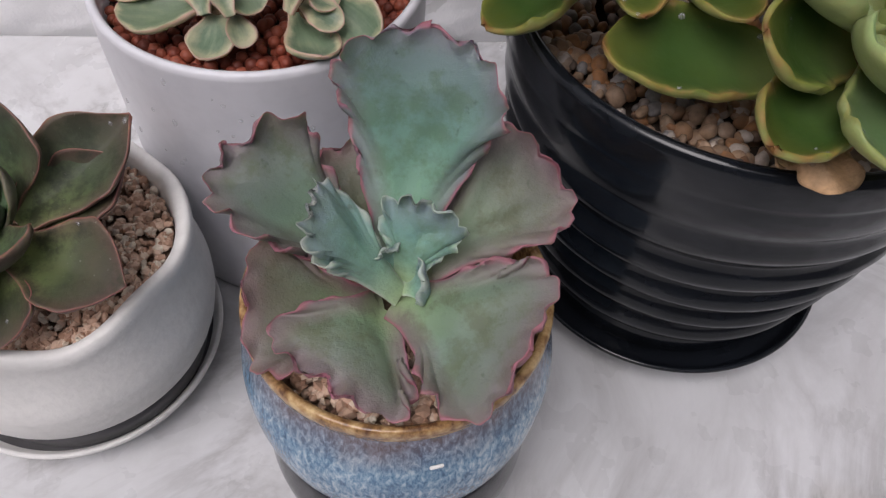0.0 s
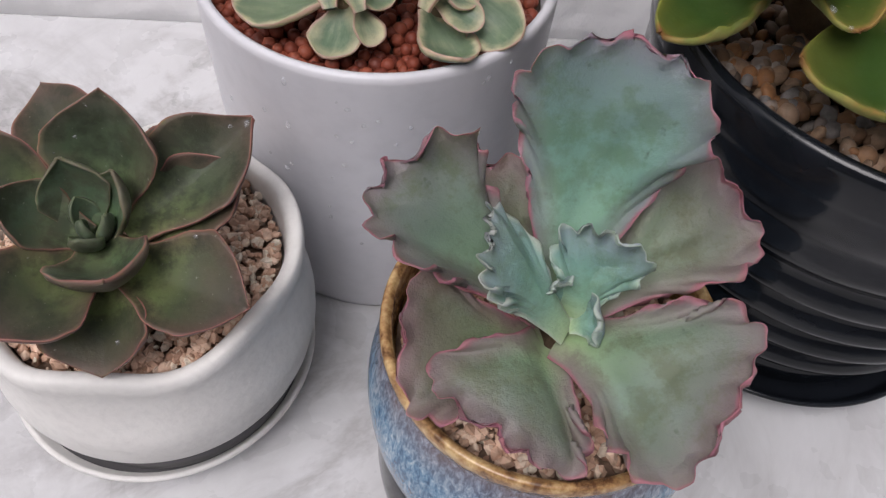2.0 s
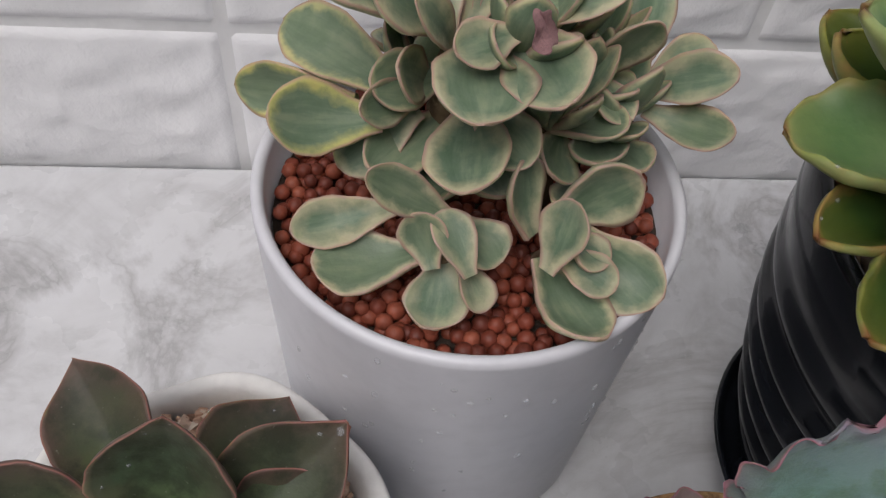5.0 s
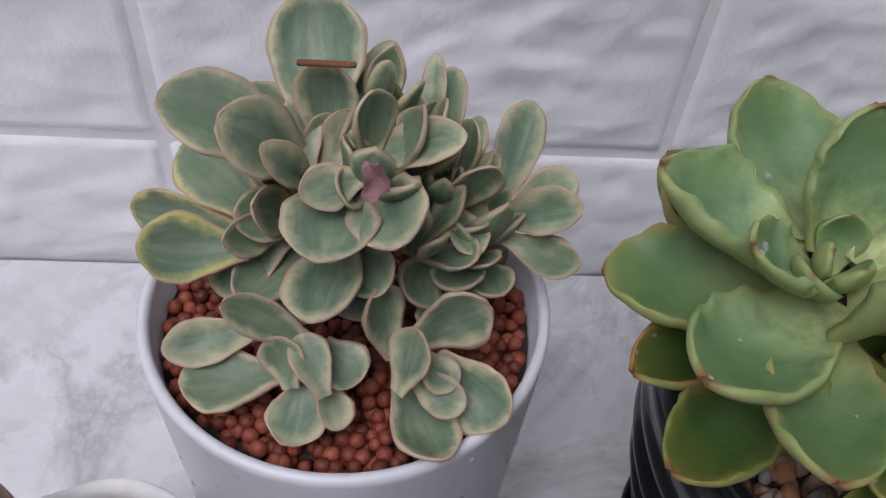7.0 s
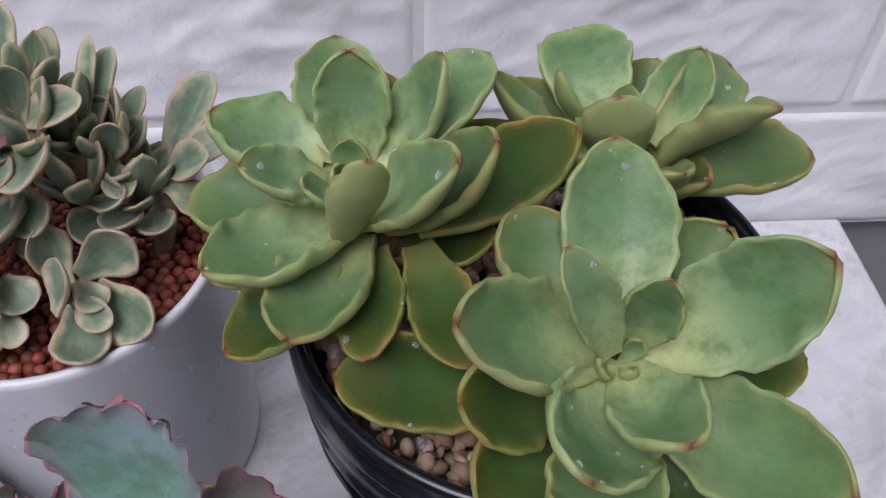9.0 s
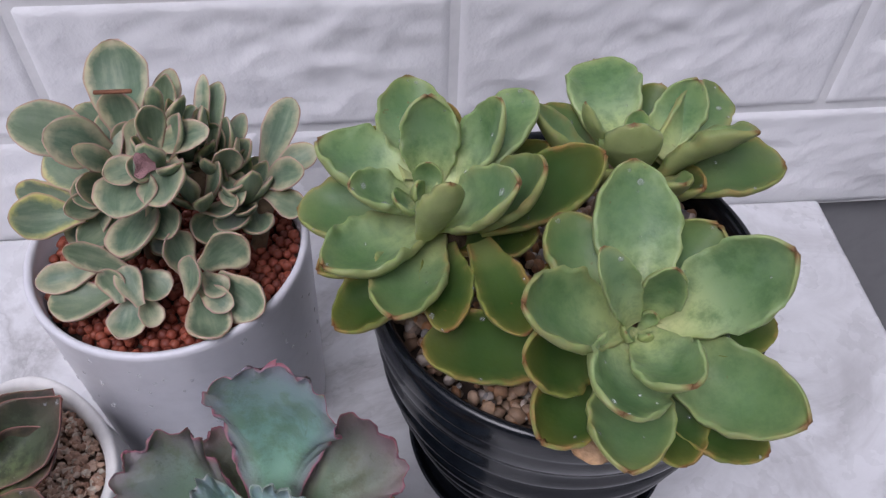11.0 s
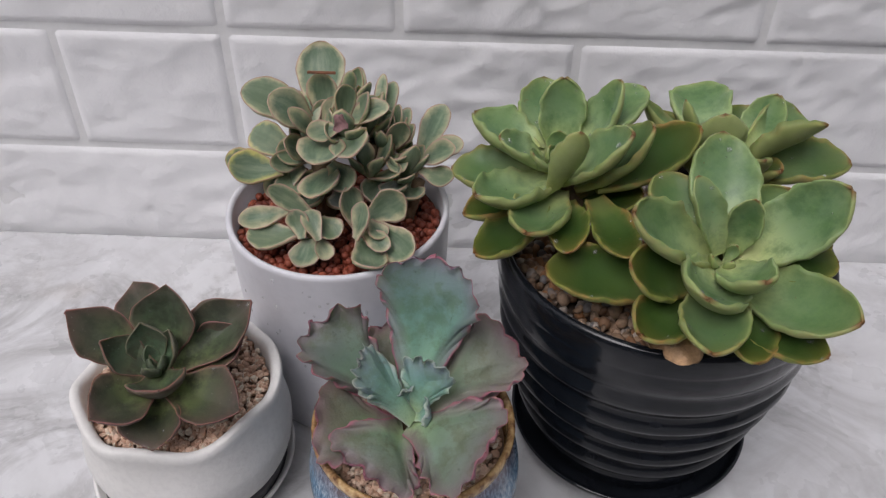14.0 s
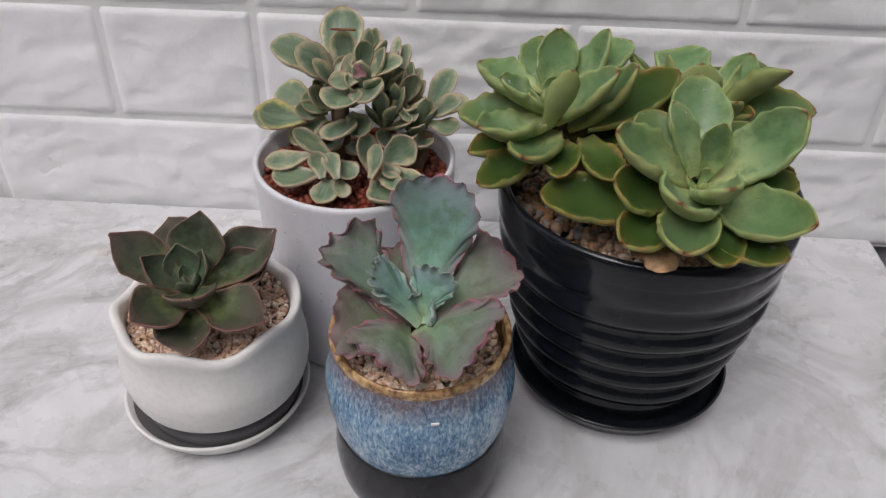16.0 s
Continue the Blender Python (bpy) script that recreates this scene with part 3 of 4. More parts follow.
def frill_leaf():
    m, n, l, b, v, wob = leaf_base("frilled_blue_green_leaf", 0.46, 0.35)
    al, rim, age = along_of(n), rim_of(n), along_of(n, "age")
    cool = ramp(n, l, al, [(0.0, (0.42, 0.56, 0.30)), (0.30, (0.23, 0.41, 0.30)), (0.62, (0.172, 0.325, 0.275)), (1.0, (0.205, 0.260, 0.285))])
    warm = ramp(n, l, al, [(0.0, (0.27, 0.38, 0.18)), (0.4, (0.140, 0.175, 0.095)), (1.0, (0.155, 0.118, 0.100))])
    body = mix(n, l, age, cool, warm)
    patch = ramp(n, l, noise_tex(n, l, v, 95, 6, 0.70), [(0.48, grey(0)), (0.60, grey(0.75))])
    patch = maths(n, l, "MULTIPLY", patch, maths(n, l, "MULTIPLY_ADD", age, 0.45, 0.55))
    body = mix(n, l, patch, body, mix(n, l, age, (0.095, 0.165, 0.075), (0.105, 0.098, 0.058)))
    bloom = ramp(n, l, noise_tex(n, l, v, 55, 5, 0.6), [(0.50, grey(0)), (0.70, grey(0.3))])
    body = mix(n, l, bloom, body, (0.22, 0.31, 0.30))
    dot = ramp(n, l, noise_tex(n, l, v, 260, 3), [(0.66, grey(0)), (0.75, grey(0.55))])
    body = mix(n, l, dot, body, (0.055, 0.075, 0.04))
    r = maths(n, l, "ADD", rim, maths(n, l, "MULTIPLY", wob, 1.4))
    flush = ramp(n, l, maths(n, l, "MULTIPLY", r, 0.16), [(0.0, grey(0.9)), (0.25, grey(0.60)), (1.0, grey(0.0))])
    flush = maths(n, l, "MULTIPLY", flush, maths(n, l, "MULTIPLY_ADD", along_of(n, "blush"), 0.85, 0.15))
    body = mix(n, l, flush, body, mix(n, l, age, (0.20, 0.185, 0.215), (0.205, 0.120, 0.130)))
    pink = ramp(n, l, maths(n, l, "MULTIPLY", r, 0.25), [(0.0, grey(0.95)), (0.09, grey(0.6)), (0.20, grey(0.0))])
    tint = along_of(n, "blush")
    edge = maths(n, l, "MULTIPLY", pink, maths(n, l, "MAXIMUM", tint, 0.7))
    c = mix(n, l, edge, body, mix(n, l, tint, (0.46, 0.56, 0.46), (0.33, 0.115, 0.150)))
    l.new(c, b.inputs["Base Color"])
    bump(n, l, b, noise_tex(n, l, v, 160, 6, 0.70), 0.5, 0.0016)
    return m


GREEN, DARK, CREAM, FRILL = green_leaf(), dark_leaf(), cream_leaf(), frill_leaf()
STEM = plain_material("brown_woody_stem", (0.16, 0.11, 0.065), 0.8, 0.3, 150, 0.3, 0.5, 0.001)
BURNT = plain_material("dry_brown_leaf_edge", (0.20, 0.085, 0.045), 0.7, 0.4, 200, 0.3, 0.5, 0.0008)
DRY = plain_material("dry_tan_leaf", (0.42, 0.26, 0.14), 0.5, 0.5, 120, 0.35, 0.5, 0.0010)

SPOON = [(0, 0.42), (0.15, 0.48), (0.35, 0.69), (0.55, 0.92), (0.68, 1.0), (0.78, 0.97), (0.86, 0.82), (0.92, 0.60), (0.96, 0.34), (0.98, 0.13), (1.0, 0.0)]
POINT = [(0, 0.45), (0.15, 0.58), (0.35, 0.86), (0.52, 1.0), (0.66, 0.96), (0.80, 0.72), (0.91, 0.36), (0.97, 0.11), (1.0, 0.0)]
OVAL = [(0, 0.46), (0.14, 0.60), (0.32, 0.85), (0.50, 1.0), (0.64, 0.99), (0.77, 0.88), (0.87, 0.69), (0.935, 0.48), (0.968, 0.28), (0.985, 0.12), (1.0, 0.0)]
ROUND = [(0, 0.36), (0.12, 0.44), (0.30, 0.70), (0.48, 0.93), (0.62, 1.0), (0.76, 0.94), (0.87, 0.74), (0.94, 0.50), (0.98, 0.27), (1.0, 0.0)]
CUSP = [(0, 0.40), (0.15, 0.56), (0.35, 0.86), (0.52, 1.0), (0.66, 0.96), (0.80, 0.70), (0.89, 0.40), (0.955, 0.16), (1.0, 0.0)]
PADDLE = [(0, 0.34), (0.2, 0.40), (0.45, 0.68), (0.65, 0.95), (0.78, 1.0), (0.88, 0.88), (0.95, 0.58), (0.985, 0.28), (1.0, 0.0)]
BLADE = [(0, 0.34), (0.2, 0.46), (0.42, 0.80), (0.58, 1.0), (0.74, 0.94), (0.87, 0.62), (0.955, 0.26), (1.0, 0.0)]
FAN = [(0, 0.30), (0.2, 0.40), (0.40, 0.62), (0.58, 0.86), (0.73, 1.0), (0.85, 0.99), (0.92, 0.91), (0.965, 0.76), (0.988, 0.55), (1.0, 0.0)]


def smooth_at(v, xs, ys):
    """A rounded outline through the given widths."""
    k = max(0, min(len(xs) - 2, next((q for q in range(len(xs) - 1) if v <= xs[q + 1]), len(xs) - 2)))

    def slope(q):
        lo, hi = max(0, q - 1), min(len(xs) - 1, q + 1)
        return (ys[hi] - ys[lo]) / (xs[hi] - xs[lo])
    h = xs[k + 1] - xs[k]
    u = (v - xs[k]) / h
    a, b = ys[k], ys[k + 1]
    out = (2 * u ** 3 - 3 * u * u + 1) * a + (u ** 3 - 2 * u * u + u) * h * slope(k) + (3 * u * u - 2 * u ** 3) * b + (u ** 3 - u * u) * h * slope(k + 1)
    return max(0.0, out)


def leaf_mesh(base, tip, up, width, profile, sag=0.1, cup=0.16, thick=0.0028, roll=0.0, frill=0.0, seed=0, age=0.0, nu=12, nv=18, fold=0.0, blush=1.0, twist=0.0, rim_scale=1.0, uneven=0.0, curl=0.0, pitch=0.0052):
    """A fleshy leaf from base to tip; up is the side it turns to the light."""
    B, T = Vector(base), Vector(tip)
    d = T - B
    length = d.length
    dh = d.normalized()
    nrm = (Vector(up) - dh * dh.dot(Vector(up))).normalized()
    nrm.rotate(Matrix.Rotation(radians(roll), 3, dh))
    side = dh.cross(nrm)
    xs, ys = [p[0] for p in profile], [p[1] for p in profile]
    ctrl = B + d * 0.52 - nrm * (sag * length * 2)
    rng = random.Random(seed)
    ph = [rng.uniform(0, 6.28) for _ in range(6)]
    lop = rng.uniform(-0.06, 0.06)
    top, rimd, alo = [], [], []
    # length of the margin, counted from the tip
    steps = [1 - (1 - q / nv) ** 1.8 for q in range(nv + 1)]
    edge_at = [(q * length, 0.5 * width * smooth_at(q, xs, ys)) for q in steps]
    arc = [0.0] * (nv + 1)
    for q in range(nv - 1, -1, -1):
        arc[q] = arc[q + 1] + math.hypot(edge_at[q][0] - edge_at[q + 1][0], edge_at[q][1] - edge_at[q + 1][1])
    for j in range(nv + 1):
        v = 1 - (1 - j / nv) ** 1.35 if not frill else 1 - (1 - j / nv) ** 1.8
        c = B * (1 - v) ** 2 + ctrl * 2 * v * (1 - v) + T * v * v
        tan = ((ctrl - B) * (1 - v) + (T - ctrl) * v).normalized()
        tw = radians(twist) * v
        sd = (side * math.cos(tw) + nrm * math.sin(tw)).normalized()
        nn = sd.cross(tan).normalized()
        w = 0.5 * width * smooth_at(v, xs, ys)
        dv = 0.004
        lean = 0.5 * width * (smooth_at(min(1.0, v + dv), xs, ys) - smooth_at(max(0.0, v - dv), xs, ys)) / ((min(1.0, v + dv) - max(0.0, v - dv)) * length)
        norm = math.hypot(1.0, lean)
        row, rr = [], []
        for i in range(nu + 1):
            s = -1 + 2 * i / nu
            lift = cup * width * (s * s) * (w / (0.5 * width)) * (0.4 + 0.6 * math.sin(math.pi * min(1, v * 1.02)) if not frill else 1.0)
            lift += fold * 2 * w * abs(s) + curl * 2 * w * abs(s) ** 6
            wig = 1 + 0.025 * math.sin(9 * v + ph[0] + s) + 0.02 * math.sin(23 * v + ph[3] + 2 * s) + lop * s
            p = c + sd * (s * w * wig) + nn * lift
            p += nn * ((0.035 if frill else 0.014) * width * math.sin(5 * v + ph[1] + 2.2 * s))
            dist = min((1 - abs(s)) * w, (1 - v) * length * (1.0 if not frill else 1.2))
            if frill:
                gate = max(0.0, min(1.0, (v - 0.30) * 3.0))
                e = max(0.0, 1 - dist / max(0.0032, 0.13 * width)) ** 0.9 * gate
                broad = max(0.0, 1 - dist / (0.42 * width)) * gate
                run = arc[j] * s
                uneasy = noise.noise(Vector((run / 0.0095, ph[0] * 9, 0.3)))
                size = min(1.1, max(0.15, 0.72 + 0.9 * uneasy))
                p += nn * (frill * 1.0 * broad * math.sin(run / 0.0060 + ph[5]))
                if e > 0:
                    ang = 2 * math.pi * run / (pitch * 1.35) + ph[3] + 3.2 * noise.noise(Vector((run / 0.011, 2.7, ph[1] * 7)))
                    wave = math.sin(ang)
                    lobe = wave * (1.0 - 0.25 * wave) + 0.22 * math.sin(2.7 * ang + ph[2])
                    out = sd * (s / norm) - tan * (lean / norm)
                    p += nn * (frill * e * size * (0.48 * math.cos(ang) + 0.20 * e))
                    p += out * (frill * 0.36 * e * size * lobe)
            else:
                e = s ** 4 * min(1.0, (1 - v) * 6) * min(1.0, v * 3)
                p += nn * (uneven * width * e * (math.sin(13 * v + ph[2] + s) + 0.6 * math.sin(29 * v + ph[4] + 2 * s)))
                p += sd * (s * uneven * 0.5 * width * e * math.sin(37 * v + ph[5] + s))
            row.append(p)
            rr.append(dist * 1000 * rim_scale)
        top.append(row)
        rimd.append(rr)
        alo.append(v)
    verts, rim, along, across = [], [], [], []
    under = []
    idx_t = {}
    for j in range(nv + 1):
        for i in range(nu + 1):
            idx_t[(j, i)] = len(verts)
            verts.append(top[j][i])
            rim.append(rimd[j][i])
            along.append(alo[j])
            across.append(-1 + 2 * i / nu)
            under.append(0.0)
    idx_b = {}
    for j in range(nv + 1):
        for i in range(nu + 1):
            if i in (0, nu) or j == nv:
                idx_b[(j, i)] = idx_t[(j, i)]
                continue
            s = -1 + 2 * i / nu
            a, b2 = top[min(j + 1, nv)][i] - top[max(j - 1, 0)][i], top[j][i + 1] - top[j][i - 1]
            nn = b2.cross(a)
            nn = nn.normalized() if nn.length > 1e-12 else nrm
            if nn.dot(nrm) < 0 and not frill:
                nn = -nn
            th = thick * math.sqrt(max(0.0, 1 - abs(s) ** (2 if frill else 4))) * (0.35 + 0.65 * min(1.0, (1 - alo[j]) * 3.2))
            idx_b[(j, i)] = len(verts)
            verts.append(top[j][i] - nn * th)
            rim.append(rimd[j][i])
            along.append(alo[j])
            across.append(-1 + 2 * i / nu)
            under.append(1.0)
    faces = []
    for j in range(nv):
        for i in range(nu):
            faces.append((idx_t[(j, i)], idx_t[(j, i + 1)], idx_t[(j + 1, i + 1)], idx_t[(j + 1, i)]))
            q = (idx_b[(j, i)], idx_b[(j + 1, i)], idx_b[(j + 1, i + 1)], idx_b[(j, i + 1)])
            if len(set(q)) > 2 and set(q) != set(faces[-1]):
                faces.append(tuple(dict.fromkeys(q)))
    me = bpy.data.meshes.new("leaf")
    me.from_pydata([p[:] for p in verts], [], faces)
    for name, vals in (("rim", rim), ("along", along), ("across", across), ("under", under), ("age", [age] * len(verts)), ("blush", [blush] * len(verts))):
        me.attributes.new(name, "FLOAT", "POINT").data.foreach_set("value", vals)
    return me


def add_leaf(plant, material, base, tip, up, width, profile, label="", **kw):
    o = Vector(plant.location)
    me = leaf_mesh(Vector(base) - o, Vector(tip) - o, up, width, profile, **kw)
    return link_mesh("leaf", me, material, plant, True, label)


def stem(plant, a, b, r0, r1):
    o = Vector(plant.location)
    A, Bv = Vector(a) - o, Vector(b) - o
    bm = lathe_bm([(0, 0.0), (r0, 0.0), (r0 * 0.9, 0.3), (r1 * 1.05, 0.6), (r1, 1.0), (0, 1.0)], 14)
    d = Bv - A
    m = Matrix.Translation(A) @ d.to_track_quat("Z", "Y").to_matrix().to_4x4() @ Matrix.Diagonal((1, 1, d.length, 1))
    bmesh.ops.transform(bm, matrix=m, verts=bm.verts[:])
    return part("stem", bm, STEM, plant, "short brown stem")


def mm(x, y, z):
    return Vector((x, y, z)) * 0.001


def rosette(plant, material, heart, axis, rows, profile, seed, thick=0.0036, step=0.0035, cup=0.32, wild=0, slim=1.0, **kw):
    """rows: tip x, y, z and width in mm, tier from the heart outwards, sag, roll."""
    ax = Vector(axis).normalized()
    for k, (x, y, z, w, tier, sag, roll) in enumerate(rows):
        tip = mm(x, y, z)
        base = Vector(heart) - ax * (step * tier)
        out = tip - base
        out = out - ax * out.dot(ax)
        if out.length > 1e-6:
            base = base + out.normalized() * (0.0012 + 0.0006 * tier)
        rnd = random.Random(seed * 3 + k)
        roll += rnd.uniform(-wild, wild)
        add_leaf(plant, material, base, tip, ax, w * 0.001 * slim, profile, sag=sag, roll=roll, thick=thick * min(1.0, w / 18), cup=cup, seed=seed + k,
                 age=min(1.0, max(0.0, (tier - 0.8) / 2.2)), twist=rnd.uniform(-wild, wild), **kw)


def heart_leaves(plant, material, heart, axis, count, length, width, profile, seed, thick=0.0018, age=0.0, **kw):
    """The small upright leaves in the middle."""
    ax = Vector(axis).normalized()
    side = ax.orthogonal().normalized()
    for k in range(count):
        a = k * 2.4 + seed
        d = side.copy()
        d.rotate(Matrix.Rotation(a, 3, ax))
        f = (k + 1) / count
        ln = length * (0.45 + 0.55 * f)
        tip = Vector(heart) + ax * (ln * (1.0 - 0.25 * f)) + d * (ln * 0.55 * f + 0.0006)
        add_leaf(plant, material, Vector(heart) - ax * 0.001, tip, ax - d * 0.8, width * (0.5 + 0.5 * f), profile, sag=0.12, cup=0.25, thick=thick, seed=seed * 31 + k, age=age, nu=8, nv=12, **kw)


# large green plant: three heads on one stock
green = thing("succulent_plant", 0.0935, 0.0780, 0.1003, "three-headed green rosette succulent with yellowish browned leaf edges", "succulent", "succulent plants")
FLESH = dict(thick=0.0036, cup=0.24, uneven=0.040, curl=0.025, nu=18, nv=28)


def placed(plant, material, profile, rows, seed, **kw):
    """rows: base, tip and upward side, then width in mm, sag and age."""
    for k, (bx, by, bz, x, y, z, ux, uy, uz, w, sag, age) in enumerate(rows):
        rnd = random.Random(seed * 3 + k)
        opts = dict(kw)
        opts["thick"] = kw["thick"] * min(1.0, w / 18)
        add_leaf(plant, material, mm(bx, by, bz), mm(x, y, z), (ux, uy, uz), w * 0.001, profile, sag=sag, seed=seed + k, age=age, twist=rnd.uniform(-7, 7), **opts)


# the head over the gravel
HEAD_A, AX_A = mm(48.5, 79, 141), (-0.05, 0.02, 0.98)
placed(green, GREEN, OVAL, [
    (47.7, 83.9, 146.6, 44.8, 117.3, 158.5, -0.05, -0.27, 0.96, 21.8, 0.12, 0.25),
    (49.0, 80.4, 146.9, 49.2, 88.9, 172.8, -0.20, -0.92, 0.32, 16.3, 0.07, 0.00),
    (45.1, 80.2, 144.0, 18.3, 91.6, 156.7, 0.32, -0.16, 0.93, 21.3, 0.05, 0.00),
    (46.2, 77.2, 143.6, 27.1, 69.5, 160.2, 0.66, -0.11, 0.75, 12.6, 0.03, 0.00),
    (42.8, 77.5, 136.6, 10.2, 84.0, 137.5, -0.05, -0.22, 0.97, 19.5, 0.02, 0.55),
    (48.1, 74.5, 142.2, 19.4, 53.6, 147.3, 0.03, 0.17, 0.99, 21.6, 0.12, 0.20),
    (49.2, 72.2, 136.9, 36.5, 38.7, 143.3, 0.06, 0.12, 0.99, 20.0, 0.08, 0.45),
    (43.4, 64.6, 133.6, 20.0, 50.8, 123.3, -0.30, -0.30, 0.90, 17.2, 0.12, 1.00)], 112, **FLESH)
# age 1.00: low leaves, whose darker colour also holds the shade around them
placed(green, GREEN, OVAL, [
    (46.5, 66.0, 143.0, 53.0, 60.0, 169.0, -0.20, 0.85, 0.40, 11.5, 0.05, 0.20),
    (53.0, 76.1, 147.3, 80.1, 98.3, 165.5, -0.45, -0.55, 0.70, 16.8, -0.05, 0.00),
    (52.7, 77.6, 147.6, 67.6, 83.1, 176.1, -0.78, -0.37, 0.50, 14.7, 0.12, 0.00),
    (50.2, 71.8, 143.1, 69.2, 57.8, 169.8, -0.82, -0.06, 0.57, 16.8, 0.05, 0.25),
    (55.4, 74.3, 139.7, 77.0, 63.3, 169.9, -0.87, -0.07, 0.49, 17.9, 0.12, 0.50),
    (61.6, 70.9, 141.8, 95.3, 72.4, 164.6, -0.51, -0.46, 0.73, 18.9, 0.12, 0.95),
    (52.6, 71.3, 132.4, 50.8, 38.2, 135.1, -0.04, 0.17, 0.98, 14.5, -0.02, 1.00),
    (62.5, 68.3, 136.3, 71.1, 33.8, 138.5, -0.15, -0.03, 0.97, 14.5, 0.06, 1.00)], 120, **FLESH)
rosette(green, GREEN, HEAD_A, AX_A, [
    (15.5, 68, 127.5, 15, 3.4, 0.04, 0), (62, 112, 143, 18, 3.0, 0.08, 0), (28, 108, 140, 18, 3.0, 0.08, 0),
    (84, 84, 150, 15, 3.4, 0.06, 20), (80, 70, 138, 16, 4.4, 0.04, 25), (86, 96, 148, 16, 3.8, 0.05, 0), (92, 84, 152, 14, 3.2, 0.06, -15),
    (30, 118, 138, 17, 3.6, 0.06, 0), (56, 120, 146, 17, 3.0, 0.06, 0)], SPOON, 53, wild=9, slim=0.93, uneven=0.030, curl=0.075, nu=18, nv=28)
heart_leaves(green, GREEN, mm(48.0, 77.5, 144), (-0.08, -0.25, 0.95), 4, 0.016, 0.010, SPOON, 2)
# the head leaning over the front of the pot
HEAD_F, AX_F = mm(100, 34, 136), (0.03, -0.44, 0.90)
placed(green, GREEN, OVAL, [
    (102.1, 38.4, 137.3, 102.1, 69.3, 165.3, -0.05, -0.69, 0.72, 22.9, 0.05, 0.00),
    (103.8, 35.5, 138.2, 130.3, 31.3, 169.5, -0.75, -0.37, 0.55, 22.5, 0.12, 0.00),
    (102.6, 32.0, 136.6, 130.7, 0.4, 144.8, -0.39, -0.12, 0.91, 21.7, 0.12, 0.30),
    (101.6, 33.8, 137.1, 103.5, 7.6, 153.3, -0.26, 0.48, 0.84, 16.5, 0.09, 0.00),
    (100.0, 32.9, 137.3, 87.5, 4.0, 148.9, 0.46, 0.13, 0.88, 22.5, 0.12, 0.00),
    (98.0, 27.6, 137.5, 90.2, -3.0, 133.6, -0.09, -0.16, 0.98, 20.7, 0.12, 0.55),
    (98.5, 35.5, 138.6, 67.3, 27.0, 161.6, 0.61, -0.27, 0.74, 21.0, 0.08, 0.30),
    (98.0, 33.0, 141.3, 86.2, 36.2, 169.3, 0.30, -0.91, 0.27, 9.5, -0.05, 0.00)], 112, **FLESH)
placed(green, GREEN, OVAL, [
    (102.6, 36.1, 138.3, 104.7, 32.9, 163.1, -0.30, -0.90, 0.20, 11.0, 0.03, 0.00),
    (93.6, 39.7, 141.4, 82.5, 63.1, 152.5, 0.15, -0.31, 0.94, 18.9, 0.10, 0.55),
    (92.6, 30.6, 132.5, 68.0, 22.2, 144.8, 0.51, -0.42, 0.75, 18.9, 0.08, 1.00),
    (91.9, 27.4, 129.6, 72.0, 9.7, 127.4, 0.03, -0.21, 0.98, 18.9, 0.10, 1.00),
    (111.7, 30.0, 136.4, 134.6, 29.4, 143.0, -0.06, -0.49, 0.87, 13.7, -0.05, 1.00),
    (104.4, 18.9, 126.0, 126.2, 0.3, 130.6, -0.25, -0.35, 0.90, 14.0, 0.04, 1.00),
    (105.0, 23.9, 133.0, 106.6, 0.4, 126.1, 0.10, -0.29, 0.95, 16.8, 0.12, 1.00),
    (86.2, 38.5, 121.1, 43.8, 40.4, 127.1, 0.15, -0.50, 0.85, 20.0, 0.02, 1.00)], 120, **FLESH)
rosette(green, GREEN, HEAD_F, AX_F, [
    (125.9, 57.7, 150.3, 21, 2.0, 0.06, 0), (112, 66, 141, 18, 3.0, 0.06, 0), (80, 56, 140, 16, 3.6, 0.06, 10),
    (138, 44, 139, 17, 3.4, 0.05, 0)], SPOON, 83, wild=9, slim=0.93, uneven=0.030, curl=0.075, nu=18, nv=28)
heart_leaves(green, GREEN, mm(101, 34, 137), AX_F, 3, 0.010, 0.005, SPOON, 4)
# the head at the back
HEAD_B, AX_B = mm(113, 97, 138), (0.10, -0.04, 0.99)
placed(green, GREEN, OVAL, [
    (109.6, 100.1, 140.6, 107.9, 136.2, 147.4, -0.12, -0.20, 0.97, 23.1, -0.03, 0.00),
    (106.6, 99.0, 143.2, 96.1, 98.9, 160.5, 0.84, 0.36, 0.41, 7.4, 0.12, 0.00),
    (113.0, 95.2, 138.0, 107.1, 87.1, 162.0, 0.10, 0.85, 0.45, 16.8, 0.12, 0.00),
    (120.5, 98.4, 138.8, 134.5, 112.1, 156.2, -0.39, -0.61, 0.69, 15.5, 0.12, 0.00),
    (121.3, 94.5, 140.8, 148.1, 121.6, 144.4, 0.31, -0.32, 0.89, 16.8, -0.05, 0.40),
    (120.3, 89.8, 139.1, 140.1, 79.9, 163.4, -0.47, 0.71, 0.52, 16.4, -0.05, 0.45),
    (121.0, 89.1, 134.8, 156.7, 85.6, 144.1, -0.31, -0.33, 0.89, 18.9, -0.05, 0.75)], 49, **FLESH)
